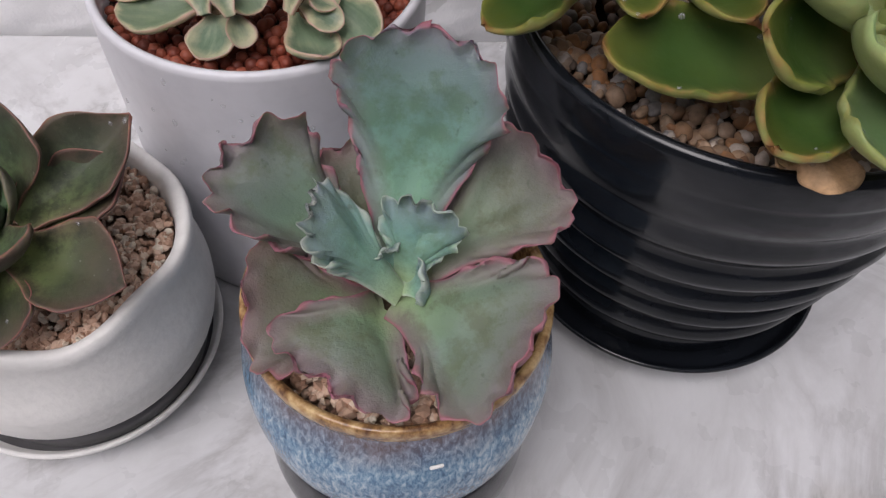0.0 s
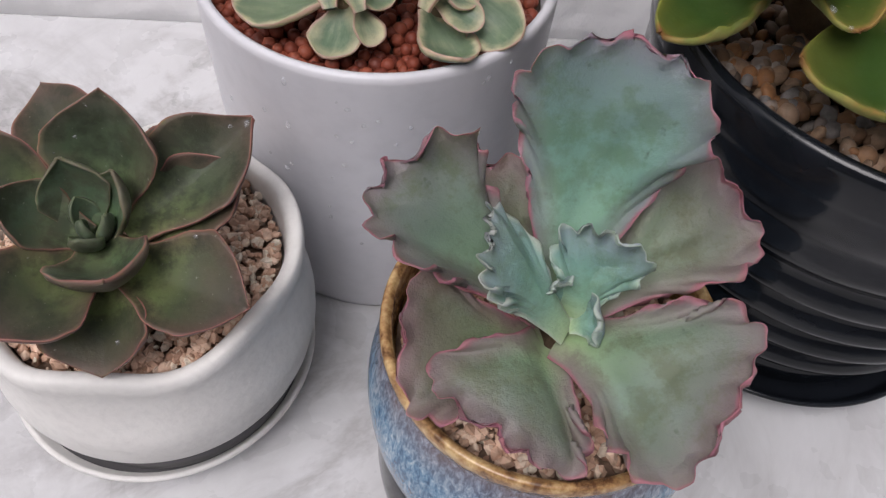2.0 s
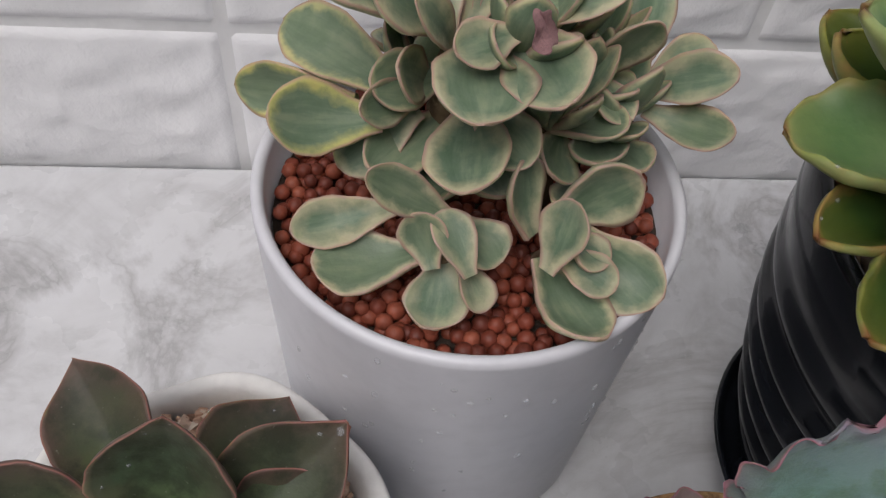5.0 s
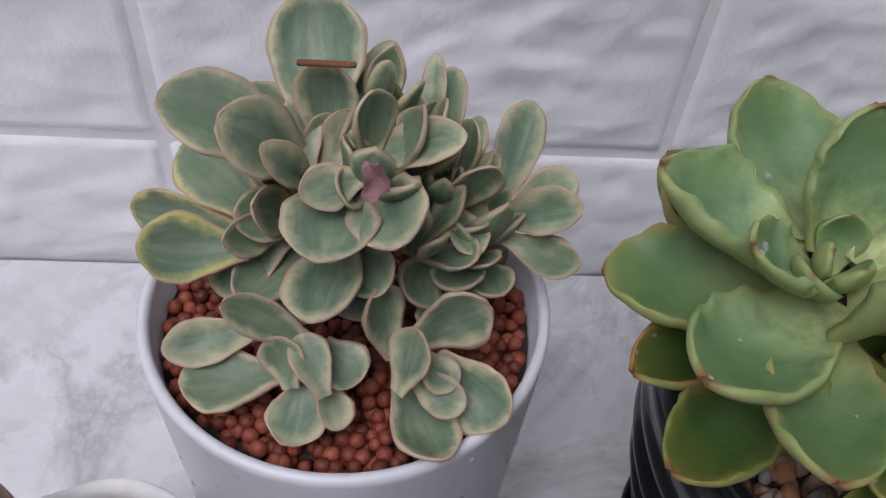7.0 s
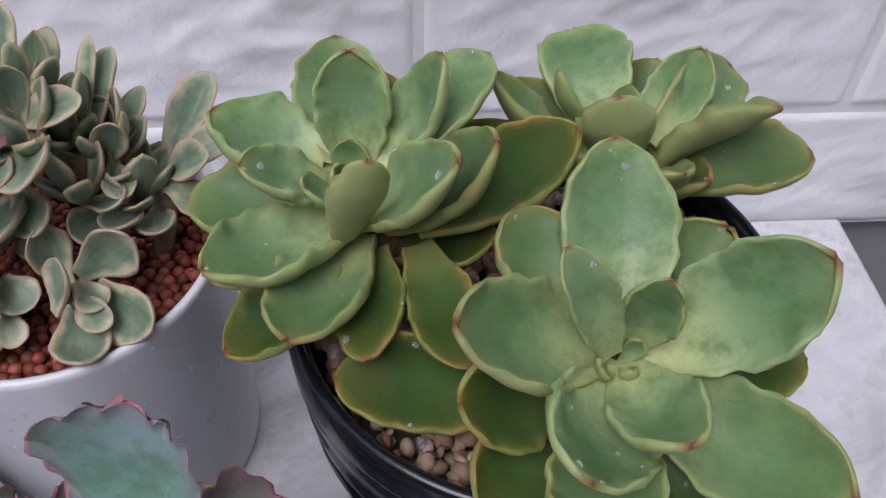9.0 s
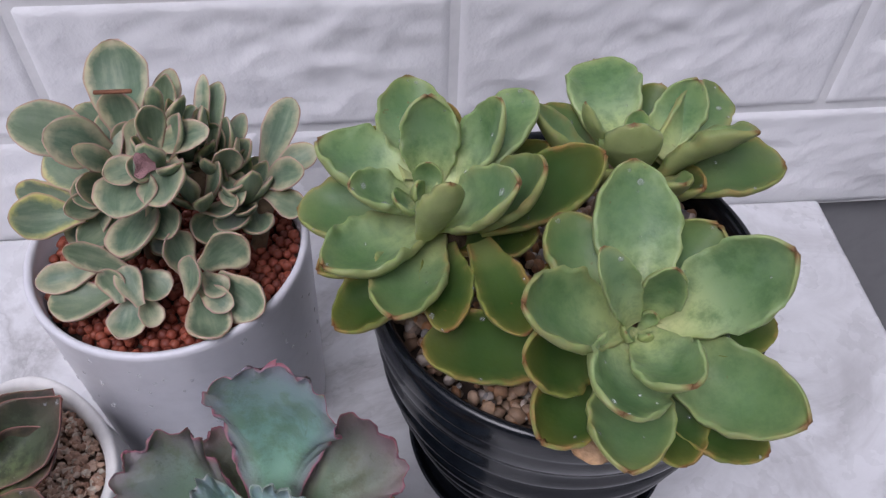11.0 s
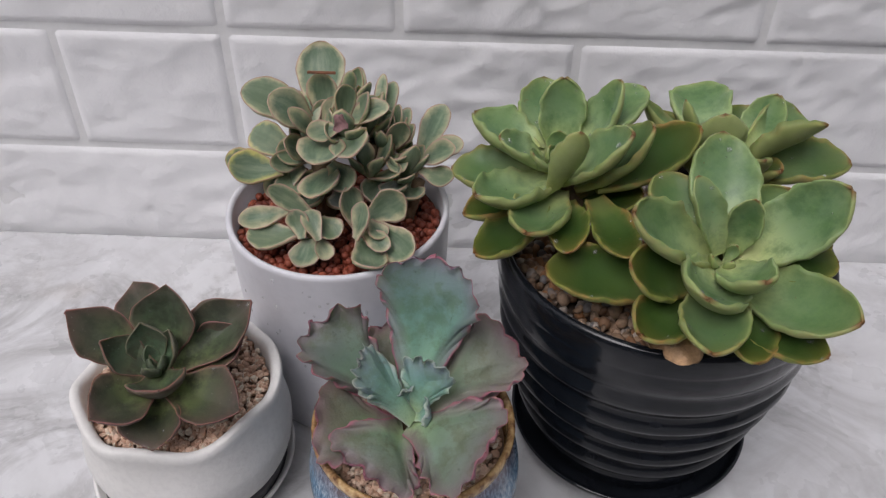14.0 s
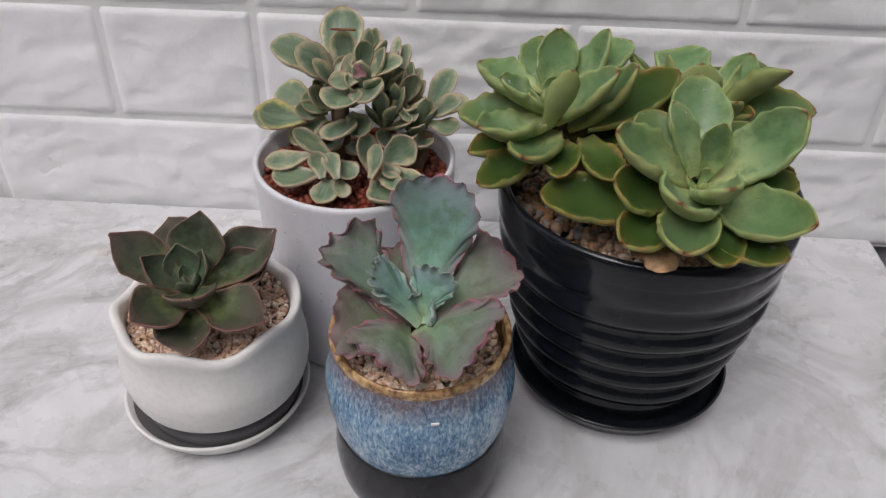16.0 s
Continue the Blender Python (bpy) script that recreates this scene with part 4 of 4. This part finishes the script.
rosette(green, GREEN, HEAD_B, AX_B, [
    (119.3, 70.6, 154, 14, 1.6, 0.10, 0), (80.6, 98.8, 160.2, 13, 1.6, 0.10, 0), (88, 116, 146, 15, 2.4, 0.08, 0), (130, 128, 143, 16, 2.4, 0.08, 0),
    (146, 100, 140, 17, 2.8, 0.06, 0), (94, 84, 150, 15, 2.6, 0.06, 15), (128, 76, 146, 16, 2.8, 0.05, 0)], SPOON, 107, wild=9, slim=0.93, uneven=0.030, curl=0.075, nu=18, nv=28)
heart_leaves(green, GREEN, mm(113, 97, 142), AX_B, 4, 0.013, 0.008, SPOON, 6)
for top_, foot_ in ((HEAD_A, (0.070, 0.078, 0.099)), (HEAD_F, (0.092, 0.058, 0.099)), (HEAD_B, (0.104, 0.088, 0.099))):
    stem(green, foot_, top_ - Vector((0, 0, 0.004)), 0.0055, 0.0060)
link_mesh("leaf", leaf_mesh(mm(90, 25, 118) - Vector(green.location), mm(80.5, 10.5, 118.0) - Vector(green.location), (0, -0.3, 1), 0.020, FAN, sag=-0.14, cup=0.10, thick=0.0008, frill=0.0030, seed=5, nu=30, nv=30, pitch=0.0060),
          DRY, green, True, "withered tan leaf hanging at the rim")

# dark rosette in the white bowl
dark = thing("succulent_plant", -0.0955, 0.0385, 0.0590, "dark bronze-green rosette succulent with pointed red-edged leaves", "succulent", "succulent plants")
AX_D = (0.0, -0.05, 0.99)
placed(dark, DARK, CUSP, [
    (-101.0, 32.0, 78.5, -130.4, 39.2, 97.5, 0.27, -0.70, 0.65, 20.5, 0.09, 0.9), (-100.5, 39.0, 79.0, -117.8, 69.4, 86.0, -0.10, -0.30, 0.95, 20.0, 0.02, 1.0),
    (-95.6, 31.5, 80.0, -93.1, 46.4, 106.4, -0.09, -0.84, 0.53, 25.0, 0.13, 0.55), (-90.0, 29.0, 80.5, -63.4, 49.8, 96.6, -0.06, -0.47, 0.88, 22.5, 0.08, 0.8),
    (-89.5, 22.0, 78.5, -61.1, 11.7, 79.2, 0.02, -0.25, 0.97, 23.5, 0.06, 1.0), (-96.0, 22.0, 79.5, -109.0, -1.2, 86.5, 0.22, -0.10, 0.96, 22.5, 0.05, 1.0),
    (-92.5, 19.0, 75.0, -90.9, -0.5, 69.6, 0.0, -0.50, 0.86, 23.0, -0.03, 1.0)], 131, thick=0.0024, cup=0.14, fold=0.10, uneven=0.010, nu=20, nv=26)
placed(dark, DARK, CUSP, [
    (-96.5, 26.5, 81.0, -111.8, 24.9, 97.3, 0.55, -0.35, 0.75, 15.0, 0.15, 0.3), (-94.5, 26.0, 81.0, -87.5, 10.0, 90.5, 0.05, -0.15, 0.98, 21.0, 0.17, 0.35),
    (-97.0, 28.5, 80.5, -100.5, 34.5, 97.5, 0.25, -0.75, 0.60, 15.0, 0.12, 0.1), (-93.5, 28.0, 80.5, -90.0, 32.5, 96.5, -0.60, -0.60, 0.55, 13.0, 0.14, 0.1),
    (-90.0, 38.0, 77.0, -76.3, 66.0, 76.0, 0.0, -0.30, 0.95, 22.0, 0.05, 1.0), (-88.0, 30.0, 78.0, -66.0, 44.0, 88.0, -0.05, -0.40, 0.90, 19.0, 0.05, 1.0)], 151, thick=0.0024, cup=0.16, fold=0.10, uneven=0.010, nu=20, nv=26)
heart_leaves(dark, DARK, mm(-95.5, 28, 81), AX_D, 4, 0.012, 0.007, CUSP, 3)
stem(dark, (-0.0955, 0.031, 0.056), (-0.0955, 0.0285, 0.073), 0.005, 0.006)

# frilled rosette in the blue pot
frilled = thing("succulent_plant", 0.0010, 0.0062, 0.0775, "blue-green succulent with broad frilled pink-edged leaves", "succulent", "succulent plants")


def frond(x, y, z, w, base, up, seed, age, sag=0.06, frill=0.0026, cup=0.06, roll=0.0, blush=1.0, twist=0.0):
    add_leaf(frilled, FRILL, mm(*base), mm(x, y, z), up, w * 0.001, FAN, sag=sag, cup=cup, thick=0.0016, frill=frill, seed=seed, age=age, nu=58, nv=64, roll=roll, blush=blush, twist=twist, pitch=0.0053 if w > 20 else 0.0034)


frond(6.6, 26.0, 139.5, 34, (0.5, 5, 91), (-0.15, -0.82, 0.55), 201, 0.12, sag=0.09, frill=0.0034)
frond(-32.0, 18.0, 118.5, 25, (-2.5, 5.5, 90), (0.46, -0.58, 0.64), 202, 0.6, frill=0.0044, sag=0.03, cup=0.20)
frond(33.6, 22.0, 109.8, 25, (3, 5, 90), (-0.14, -0.46, 0.87), 203, 0.8, sag=-0.03, frill=0.0030)
frond(25.8, -21.5, 103.8, 35, (1.5, -0.5, 91), (-0.12, -0.30, 0.94), 204, 0.7, sag=-0.05, frill=0.0034)
frond(-12.5, -22.0, 92.0, 33, (-1, -1.5, 90), (0.08, -0.35, 0.93), 205, 0.75, sag=-0.10, frill=0.0032)
frond(-29.8, -7.0, 98.0, 27, (-2.5, 0, 88), (0.15, -0.35, 0.92), 206, 0.95, sag=-0.03)
frond(-15.6, 30, 104, 24, (-1, 5, 87), (0, -0.6, 0.8), 207, 0.95)
frond(-14.6, 3.8, 118.5, 17, (2, -1.5, 93.5), (0.55, -0.40, 0.72), 208, 0.0, sag=0.0, frill=0.0028, cup=-0.20, blush=0.25)
frond(7.6, 9.0, 111.0, 18, (2, 2, 94.5), (-0.10, -0.80, 0.58), 209, 0.0, sag=-0.08, frill=0.0027, blush=0.06)
frond(-1.5, 3.0, 104, 9, (1, 2, 94), (0.4, -0.6, 0.6), 210, 0.0, sag=0.10, frill=0.0020, blush=0.06)
frond(7.5, -2.0, 100, 10, (2, 0, 94), (-0.2, -0.4, 0.8), 212, 0.0, sag=0.10, frill=0.0022, blush=0.10)
frond(25, 26, 92, 22, (2, 6, 86), (0, -0.3, 0.95), 211, 1.0)
stem(frilled, (0.0, 0.004, 0.075), (0.0, 0.003, 0.085), 0.0040, 0.0040)

# variegated cluster in the tall pot
cream = thing("succulent_plant", -0.0382, 0.1063, 0.0925, "bushy variegated succulent with cream-edged spoon-shaped leaves", "succulent", "succulent plants")


def spoon(x, y, z, w, base, up=(0, -0.5, 0.85), sag=0.06, roll=0.0, seed=0, cup=0.18, age=0.1, profile=PADDLE):
    wild = 32
    if math.hypot(x + 38.2, y - 106.3) > 41 and z < 109:
        z, wild = max(z, 106.5), 4
    add_leaf(cream, CREAM, mm(*base), mm(x, y, z), up, w * 0.001, profile, sag=sag, roll=roll + random.Random(seed * 7).uniform(-wild, wild), cup=cup, thick=0.0023 * min(1.0, w / 12), seed=seed, nu=10, nv=16, age=age, rim_scale=min(1.8, 16 / w))


WAXY = dict(thick=0.0026, cup=0.16, nu=12, nv=18)
# leaves of the crown and its flanks
placed(cream, CREAM, ROUND, [
    (-44.0, 113.2, 140.3, -46.6, 137.7, 160.7, -0.11, -0.57, 0.81, 21.0, 0.12, 0.00),
    (-47.4, 109.9, 138.1, -73.2, 110.7, 152.9, 0.40, -0.46, 0.79, 17.5, -0.05, 0.00),
    (-46.2, 110.3, 136.7, -60.8, 101.5, 153.9, 0.83, -0.42, 0.36, 15.7, -0.03, 0.00),
    (-43.0, 111.9, 138.1, -41.8, 115.8, 157.8, -0.15, -0.98, 0.16, 13.5, 0.12, 0.00),
    (-40.6, 107.6, 134.7, -40.8, 85.0, 135.6, 0.03, 0.09, 1.00, 18.9, -0.04, 0.00),
    (-32.1, 110.6, 137.1, -26.9, 86.3, 139.5, -0.38, 0.08, 0.92, 16.3, 0.01, 0.00),
    (-33.9, 102.3, 142.0, -45.8, 95.4, 142.5, 0.12, -0.59, 0.80, 9.7, 0.09, 0.00),
    (-45.0, 106.8, 134.0, -53.0, 98.8, 150.9, 0.88, -0.45, 0.15, 8.1, -0.05, 0.00)], 203, **WAXY)
placed(cream, CREAM, ROUND, [
    (-45.6, 108.0, 136.8, -49.0, 119.6, 146.7, 0.17, -0.50, 0.85, 8.5, -0.05, 0.00),
    (-42.8, 109.1, 135.3, -37.6, 114.1, 148.1, -0.20, -0.84, 0.51, 7.6, 0.11, 0.00),
    (-46.4, 109.2, 135.6, -40.8, 115.2, 146.0, 0.21, -0.88, 0.44, 8.1, 0.12, 0.00),
    (-35.2, 111.7, 137.5, -14.8, 106.2, 149.4, -0.61, -0.53, 0.59, 9.7, -0.05, 0.00),
    (-36.6, 113.5, 139.5, -30.0, 135.7, 150.5, -0.19, -0.30, 0.94, 10.8, 0.12, 0.00),
    (-21.2, 115.9, 133.7, -20.1, 135.1, 148.2, -0.25, -0.37, 0.89, 5.9, 0.01, 0.00),
    (-18.5, 114.8, 132.5, -16.5, 136.4, 144.0, -0.27, -0.23, 0.93, 9.7, -0.03, 0.00),
    (-15.5, 112.9, 128.9, -9.2, 131.4, 134.6, -0.03, -0.10, 1.00, 7.0, 0.07, 0.00)], 211, **WAXY)
placed(cream, CREAM, ROUND, [
    (-5.1, 118.2, 117.1, 5.1, 147.5, 127.5, 0.24, -0.32, 0.92, 11.9, -0.01, 0.00),
    (-2.0, 117.9, 117.0, 13.8, 125.3, 123.1, -0.03, -0.44, 0.90, 10.4, -0.05, 0.00),
    (-4.0, 116.8, 117.2, 11.0, 105.5, 131.0, -0.40, -0.50, 0.75, 11.0, -0.05, 0.00),
    (-3.4, 110.5, 117.2, 10.5, 97.0, 122.7, -0.46, -0.30, 0.84, 9.7, 0.10, 0.00),
    (-58.0, 100.1, 122.4, -78.8, 95.0, 127.4, 0.25, -0.48, 0.84, 14.8, 0.12, 1.00),
    (-63.4, 112.6, 114.6, -89.6, 122.5, 110.3, -0.40, -0.83, 0.39, 13.0, 0.03, 1.00),
    (-54.7, 107.4, 122.8, -79.5, 135.2, 118.5, -0.52, -0.12, 0.84, 15.1, -0.02, 0.60),
    (-49.9, 108.2, 122.0, -62.0, 96.0, 128.0, 0.97, -0.11, 0.21, 9.3, 0.02, 0.00)], 219, **WAXY)
placed(cream, CREAM, ROUND, [
    (-48.4, 109.7, 123.2, -55.3, 96.6, 137.5, 0.70, -0.50, 0.50, 10.8, 0.01, 0.00),
    (-40.1, 108.2, 119.1, -42.6, 81.0, 123.1, -0.23, 0.16, 0.96, 16.8, 0.01, 0.00),
    (-50.7, 105.7, 120.2, -66.5, 98.4, 110.4, -0.18, -0.80, 0.57, 11.9, -0.05, 0.00),
    (-15.0, 110.7, 125.7, -10.5, 99.6, 123.0, 0.07, -0.33, 0.94, 8.9, 0.02, 0.00),
    (-17.1, 109.9, 125.3, -9.0, 103.2, 143.9, -0.15, -0.94, -0.31, 9.5, 0.04, 0.00)], 227, **WAXY)
# two low whorls at the front rim
placed(cream, CREAM, ROUND, [
    (-55.3, 88.1, 110.9, -75.4, 84.8, 107.5, -0.12, -0.52, 0.84, 10.6, 0.12, 0.00),
    (-44.5, 84.6, 111.5, -60.6, 83.2, 125.2, 0.39, -0.84, 0.38, 8.9, 0.06, 0.00),
    (-51.0, 81.8, 105.3, -71.2, 79.0, 104.7, -0.04, -0.21, 0.98, 14.8, 0.12, 0.00),
    (-45.5, 81.9, 103.6, -48.6, 68.5, 98.1, -0.10, -0.36, 0.93, 13.1, 0.12, 0.00),
    (-48.3, 77.3, 105.1, -51.6, 82.8, 115.4, -0.23, -0.82, 0.52, 9.7, 0.12, 0.00),
    (-41.1, 74.5, 106.8, -46.7, 85.2, 113.6, 0.04, -0.37, 0.93, 8.6, -0.07, 0.00),
    (-42.5, 87.0, 108.5, -35.0, 79.0, 104.5, 0.35, -0.40, 0.85, 11.5, -0.04, 0.00),
    (-41.5, 81.2, 102.3, -38.6, 71.1, 99.4, 0.29, -0.20, 0.94, 8.2, -0.08, 0.00)], 105, **WAXY)
placed(cream, CREAM, ROUND, [
    (-27.2, 86.7, 104.3, -31.0, 91.7, 120.7, 0.70, -0.67, 0.25, 12.1, 0.11, 0.00),
    (-23.4, 86.5, 108.7, -8.3, 89.0, 118.9, -0.07, -0.97, 0.24, 15.0, 0.12, 0.00),
    (-18.5, 83.7, 108.4, -4.7, 70.9, 103.1, -0.23, -0.61, 0.76, 15.0, 0.12, 0.00),
    (-21.7, 82.0, 112.0, -14.9, 76.0, 108.4, 0.51, -0.33, 0.79, 9.5, 0.12, 0.00),
    (-26.8, 75.2, 107.6, -23.1, 80.6, 121.6, -0.64, -0.52, 0.57, 10.3, 0.06, 0.00),
    (-23.7, 80.7, 106.3, -13.0, 72.8, 105.4, -0.16, -0.47, 0.87, 8.6, -0.08, 0.00),
    (-25.6, 83.3, 101.7, -17.7, 62.3, 104.7, 0.04, 0.18, 0.98, 14.8, 0.12, 0.00)], 113, **WAXY)
# small crowded shoots to the side of the crown
rs = random.Random(17)
for k, (cx, cy, cz, tops) in enumerate([(-27, 118, 132, 8), (-18, 116, 126, 8), (-33, 107, 139, 7), (-12, 112, 117, 8), (-24, 106, 122, 7), (-35, 122, 140, 7), (-50, 118, 124, 6)]):
    for q in range(tops):
        a, f = q * 2.4 + k, (q + 1) / tops
        lean = Vector((math.cos(a), math.sin(a) - 0.25, 0)) * (4.5 + 7 * f)
        tip = Vector((cx, cy, cz)) + lean + Vector((3, 0, 19 - 14 * f + rs.uniform(-3, 3)))
        spoon(*tip, rs.uniform(5.5, 9.5), (cx, cy, cz - 5), -lean.normalized() * 0.8 + Vector((0, -0.2, 0.8)), seed=360 + 20 * k + q, sag=0.08, cup=0.24, profile=BLADE if q % 3 else PADDLE)
# leaves deeper in the bush, round the stems
for k, (x, y, z, w, bx, by, bz) in enumerate([
        (-60, 92, 117, 13, -46, 108, 116), (-30, 90, 121, 12, -40, 106, 122), (-50, 88, 113, 12, -44, 104, 112), (-34, 92, 110, 12, -38, 106, 108), (-24, 94, 114, 12, -20, 108, 112), (-14, 96, 116, 12, -14, 110, 112),
        (-5, 98, 112, 11, -8, 112, 108), (-18, 92, 106, 11, -16, 106, 102), (-66, 102, 110, 13, -48, 108, 108), (-60, 100, 130, 12, -45, 110, 126)]):
    spoon(x, y, z, w, (bx, by, bz), (0, -0.6, 0.75), seed=740 + k, profile=ROUND)
# leaves at the back of the bush
for k, (x, y, z, w, up) in enumerate([
        (-62, 132, 140, 16, (0.2, -0.6, 0.7)), (-28, 140, 128, 14, (0, -0.6, 0.7)), (-58, 134, 118, 15, (0.1, -0.4, 0.9)), (-8, 128, 118, 11, (-0.2, -0.6, 0.7))]):
    spoon(x, y, z, w, (-40, 114, 124) if x < -20 else (-8, 112, 108), up, seed=700 + k)
for a, b, r in (((-44, 108, 90), (-45, 112, 134), 0.0045), ((-44, 90, 90), (-46, 82, 106), 0.003), ((-24, 90, 90), (-22, 82, 105), 0.003), ((-22, 108, 90), (-24, 112, 128), 0.0035), ((-10, 108, 90), (-4, 112, 111), 0.003)):
    stem(cream, mm(*a), mm(*b), r, r * 0.9)
MAUVE = plain_material("dried_mauve_leaf", (0.27, 0.15, 0.15), 0.7, 0.35, 220, 0.3, 0.5, 0.0008)
link_mesh("leaf", leaf_mesh(mm(-29.5, 94, 147) - Vector(cream.location), mm(-34.5, 92.0, 150.0) - Vector(cream.location), (0.1, -0.7, 0.7), 0.0075, FAN, sag=-0.08, cup=0.12, thick=0.0007, frill=0.0016, seed=9, nu=20, nv=20, pitch=0.004),
          MAUVE, cream, True, "small dried mauve leaf")
# the leaf that was cut across, with its dry end
tipdry = box_bm(-0.0056, 0.0056, -0.0007, 0.0007, -0.0005, 0.0005, 0.0004)
bit = part("dry_edge", tipdry, BURNT, cream, "dry brown cut leaf end")
bit.location = mm(-41.8, 114.0, 158.8) - Vector(cream.location)


# ---- water drops ----
def water_material():
    m, n, l, b = mat("clear_water", 0.04)
    b.inputs["Base Color"].default_value = (0.75, 0.77, 0.8, 1)
    b.inputs["Alpha"].default_value = 0.20
    b.inputs["Specular IOR Level"].default_value = 0.8
    return m


WATER = water_material()


def water_drops():
    """Small beads clinging to the side of the tall pot."""
    rng = np.random.default_rng(21)
    V, F, at = [], [], 0
    for k in range(46):
        a = rng.uniform(-2.5, -0.1)
        z = 0.02 + 0.076 * rng.uniform() ** 0.6
        r = 0.0441 + 0.0033 * (z - 0.004) / 0.0945
        s = rng.uniform(0.0004, 0.0009)
        v = ICO_V * np.array([s * 0.45, s * rng.uniform(0.8, 1.3), s * rng.uniform(0.9, 1.6)])
        c, q = math.cos(a), math.sin(a)
        rot = np.array([[c, -q, 0], [q, c, 0], [0, 0, 1]])
        V.append(v @ rot.T + np.array([-0.0382 + (r + s * 0.12) * c, 0.1063 + (r + s * 0.12) * q, z]))
        F.append(ICO_F + at)
        at += len(ICO_V)
    me = bpy.data.meshes.new("water_drops")
    me.from_pydata(np.concatenate(V).tolist(), [], np.concatenate(F).tolist())
    tagged(link_mesh("water_drops", me, WATER), "clear water drops clinging to the tall white pot", "water drops", kind="stuff")


def leaf_drops(plant, count, seed, name, label):
    """Beads of water on the leaves and along their edges."""
    rng = np.random.default_rng(seed)
    leaves = [o for o in plant.children if o.name.startswith("leaf")]
    V, F, at = [], [], 0
    for k in range(count):
        me = leaves[int(rng.integers(len(leaves)))].data
        v = me.vertices[int(rng.integers(len(me.vertices) // 2))]
        if v.normal.z < 0.1 or (me.vertices[0].co - v.co).length < 0.011:
            continue
        s = rng.uniform(0.00025, 0.0006) if k % 9 else rng.uniform(0.0007, 0.0011)
        q = v.normal.to_track_quat("Z", "Y").to_matrix()
        rot = np.array([r[:] for r in q])
        V.append((ICO_V * np.array([s * 1.1, s, s * 0.6])) @ rot.T + np.array((v.co + v.normal * s * 0.25 + plant.location)[:]))
        F.append(ICO_F + at)
        at += len(ICO_V)
    me = bpy.data.meshes.new(name)
    me.from_pydata(np.concatenate(V).tolist(), [], np.concatenate(F).tolist())
    tagged(link_mesh(name, me, WATER), label, "water drops", kind="stuff")


water_drops()
leaf_drops(green, 210, 31, "water_drops", "clear water drops on the green succulent leaves")
leaf_drops(dark, 24, 33, "water_drops", "clear water drops on the dark succulent leaves")
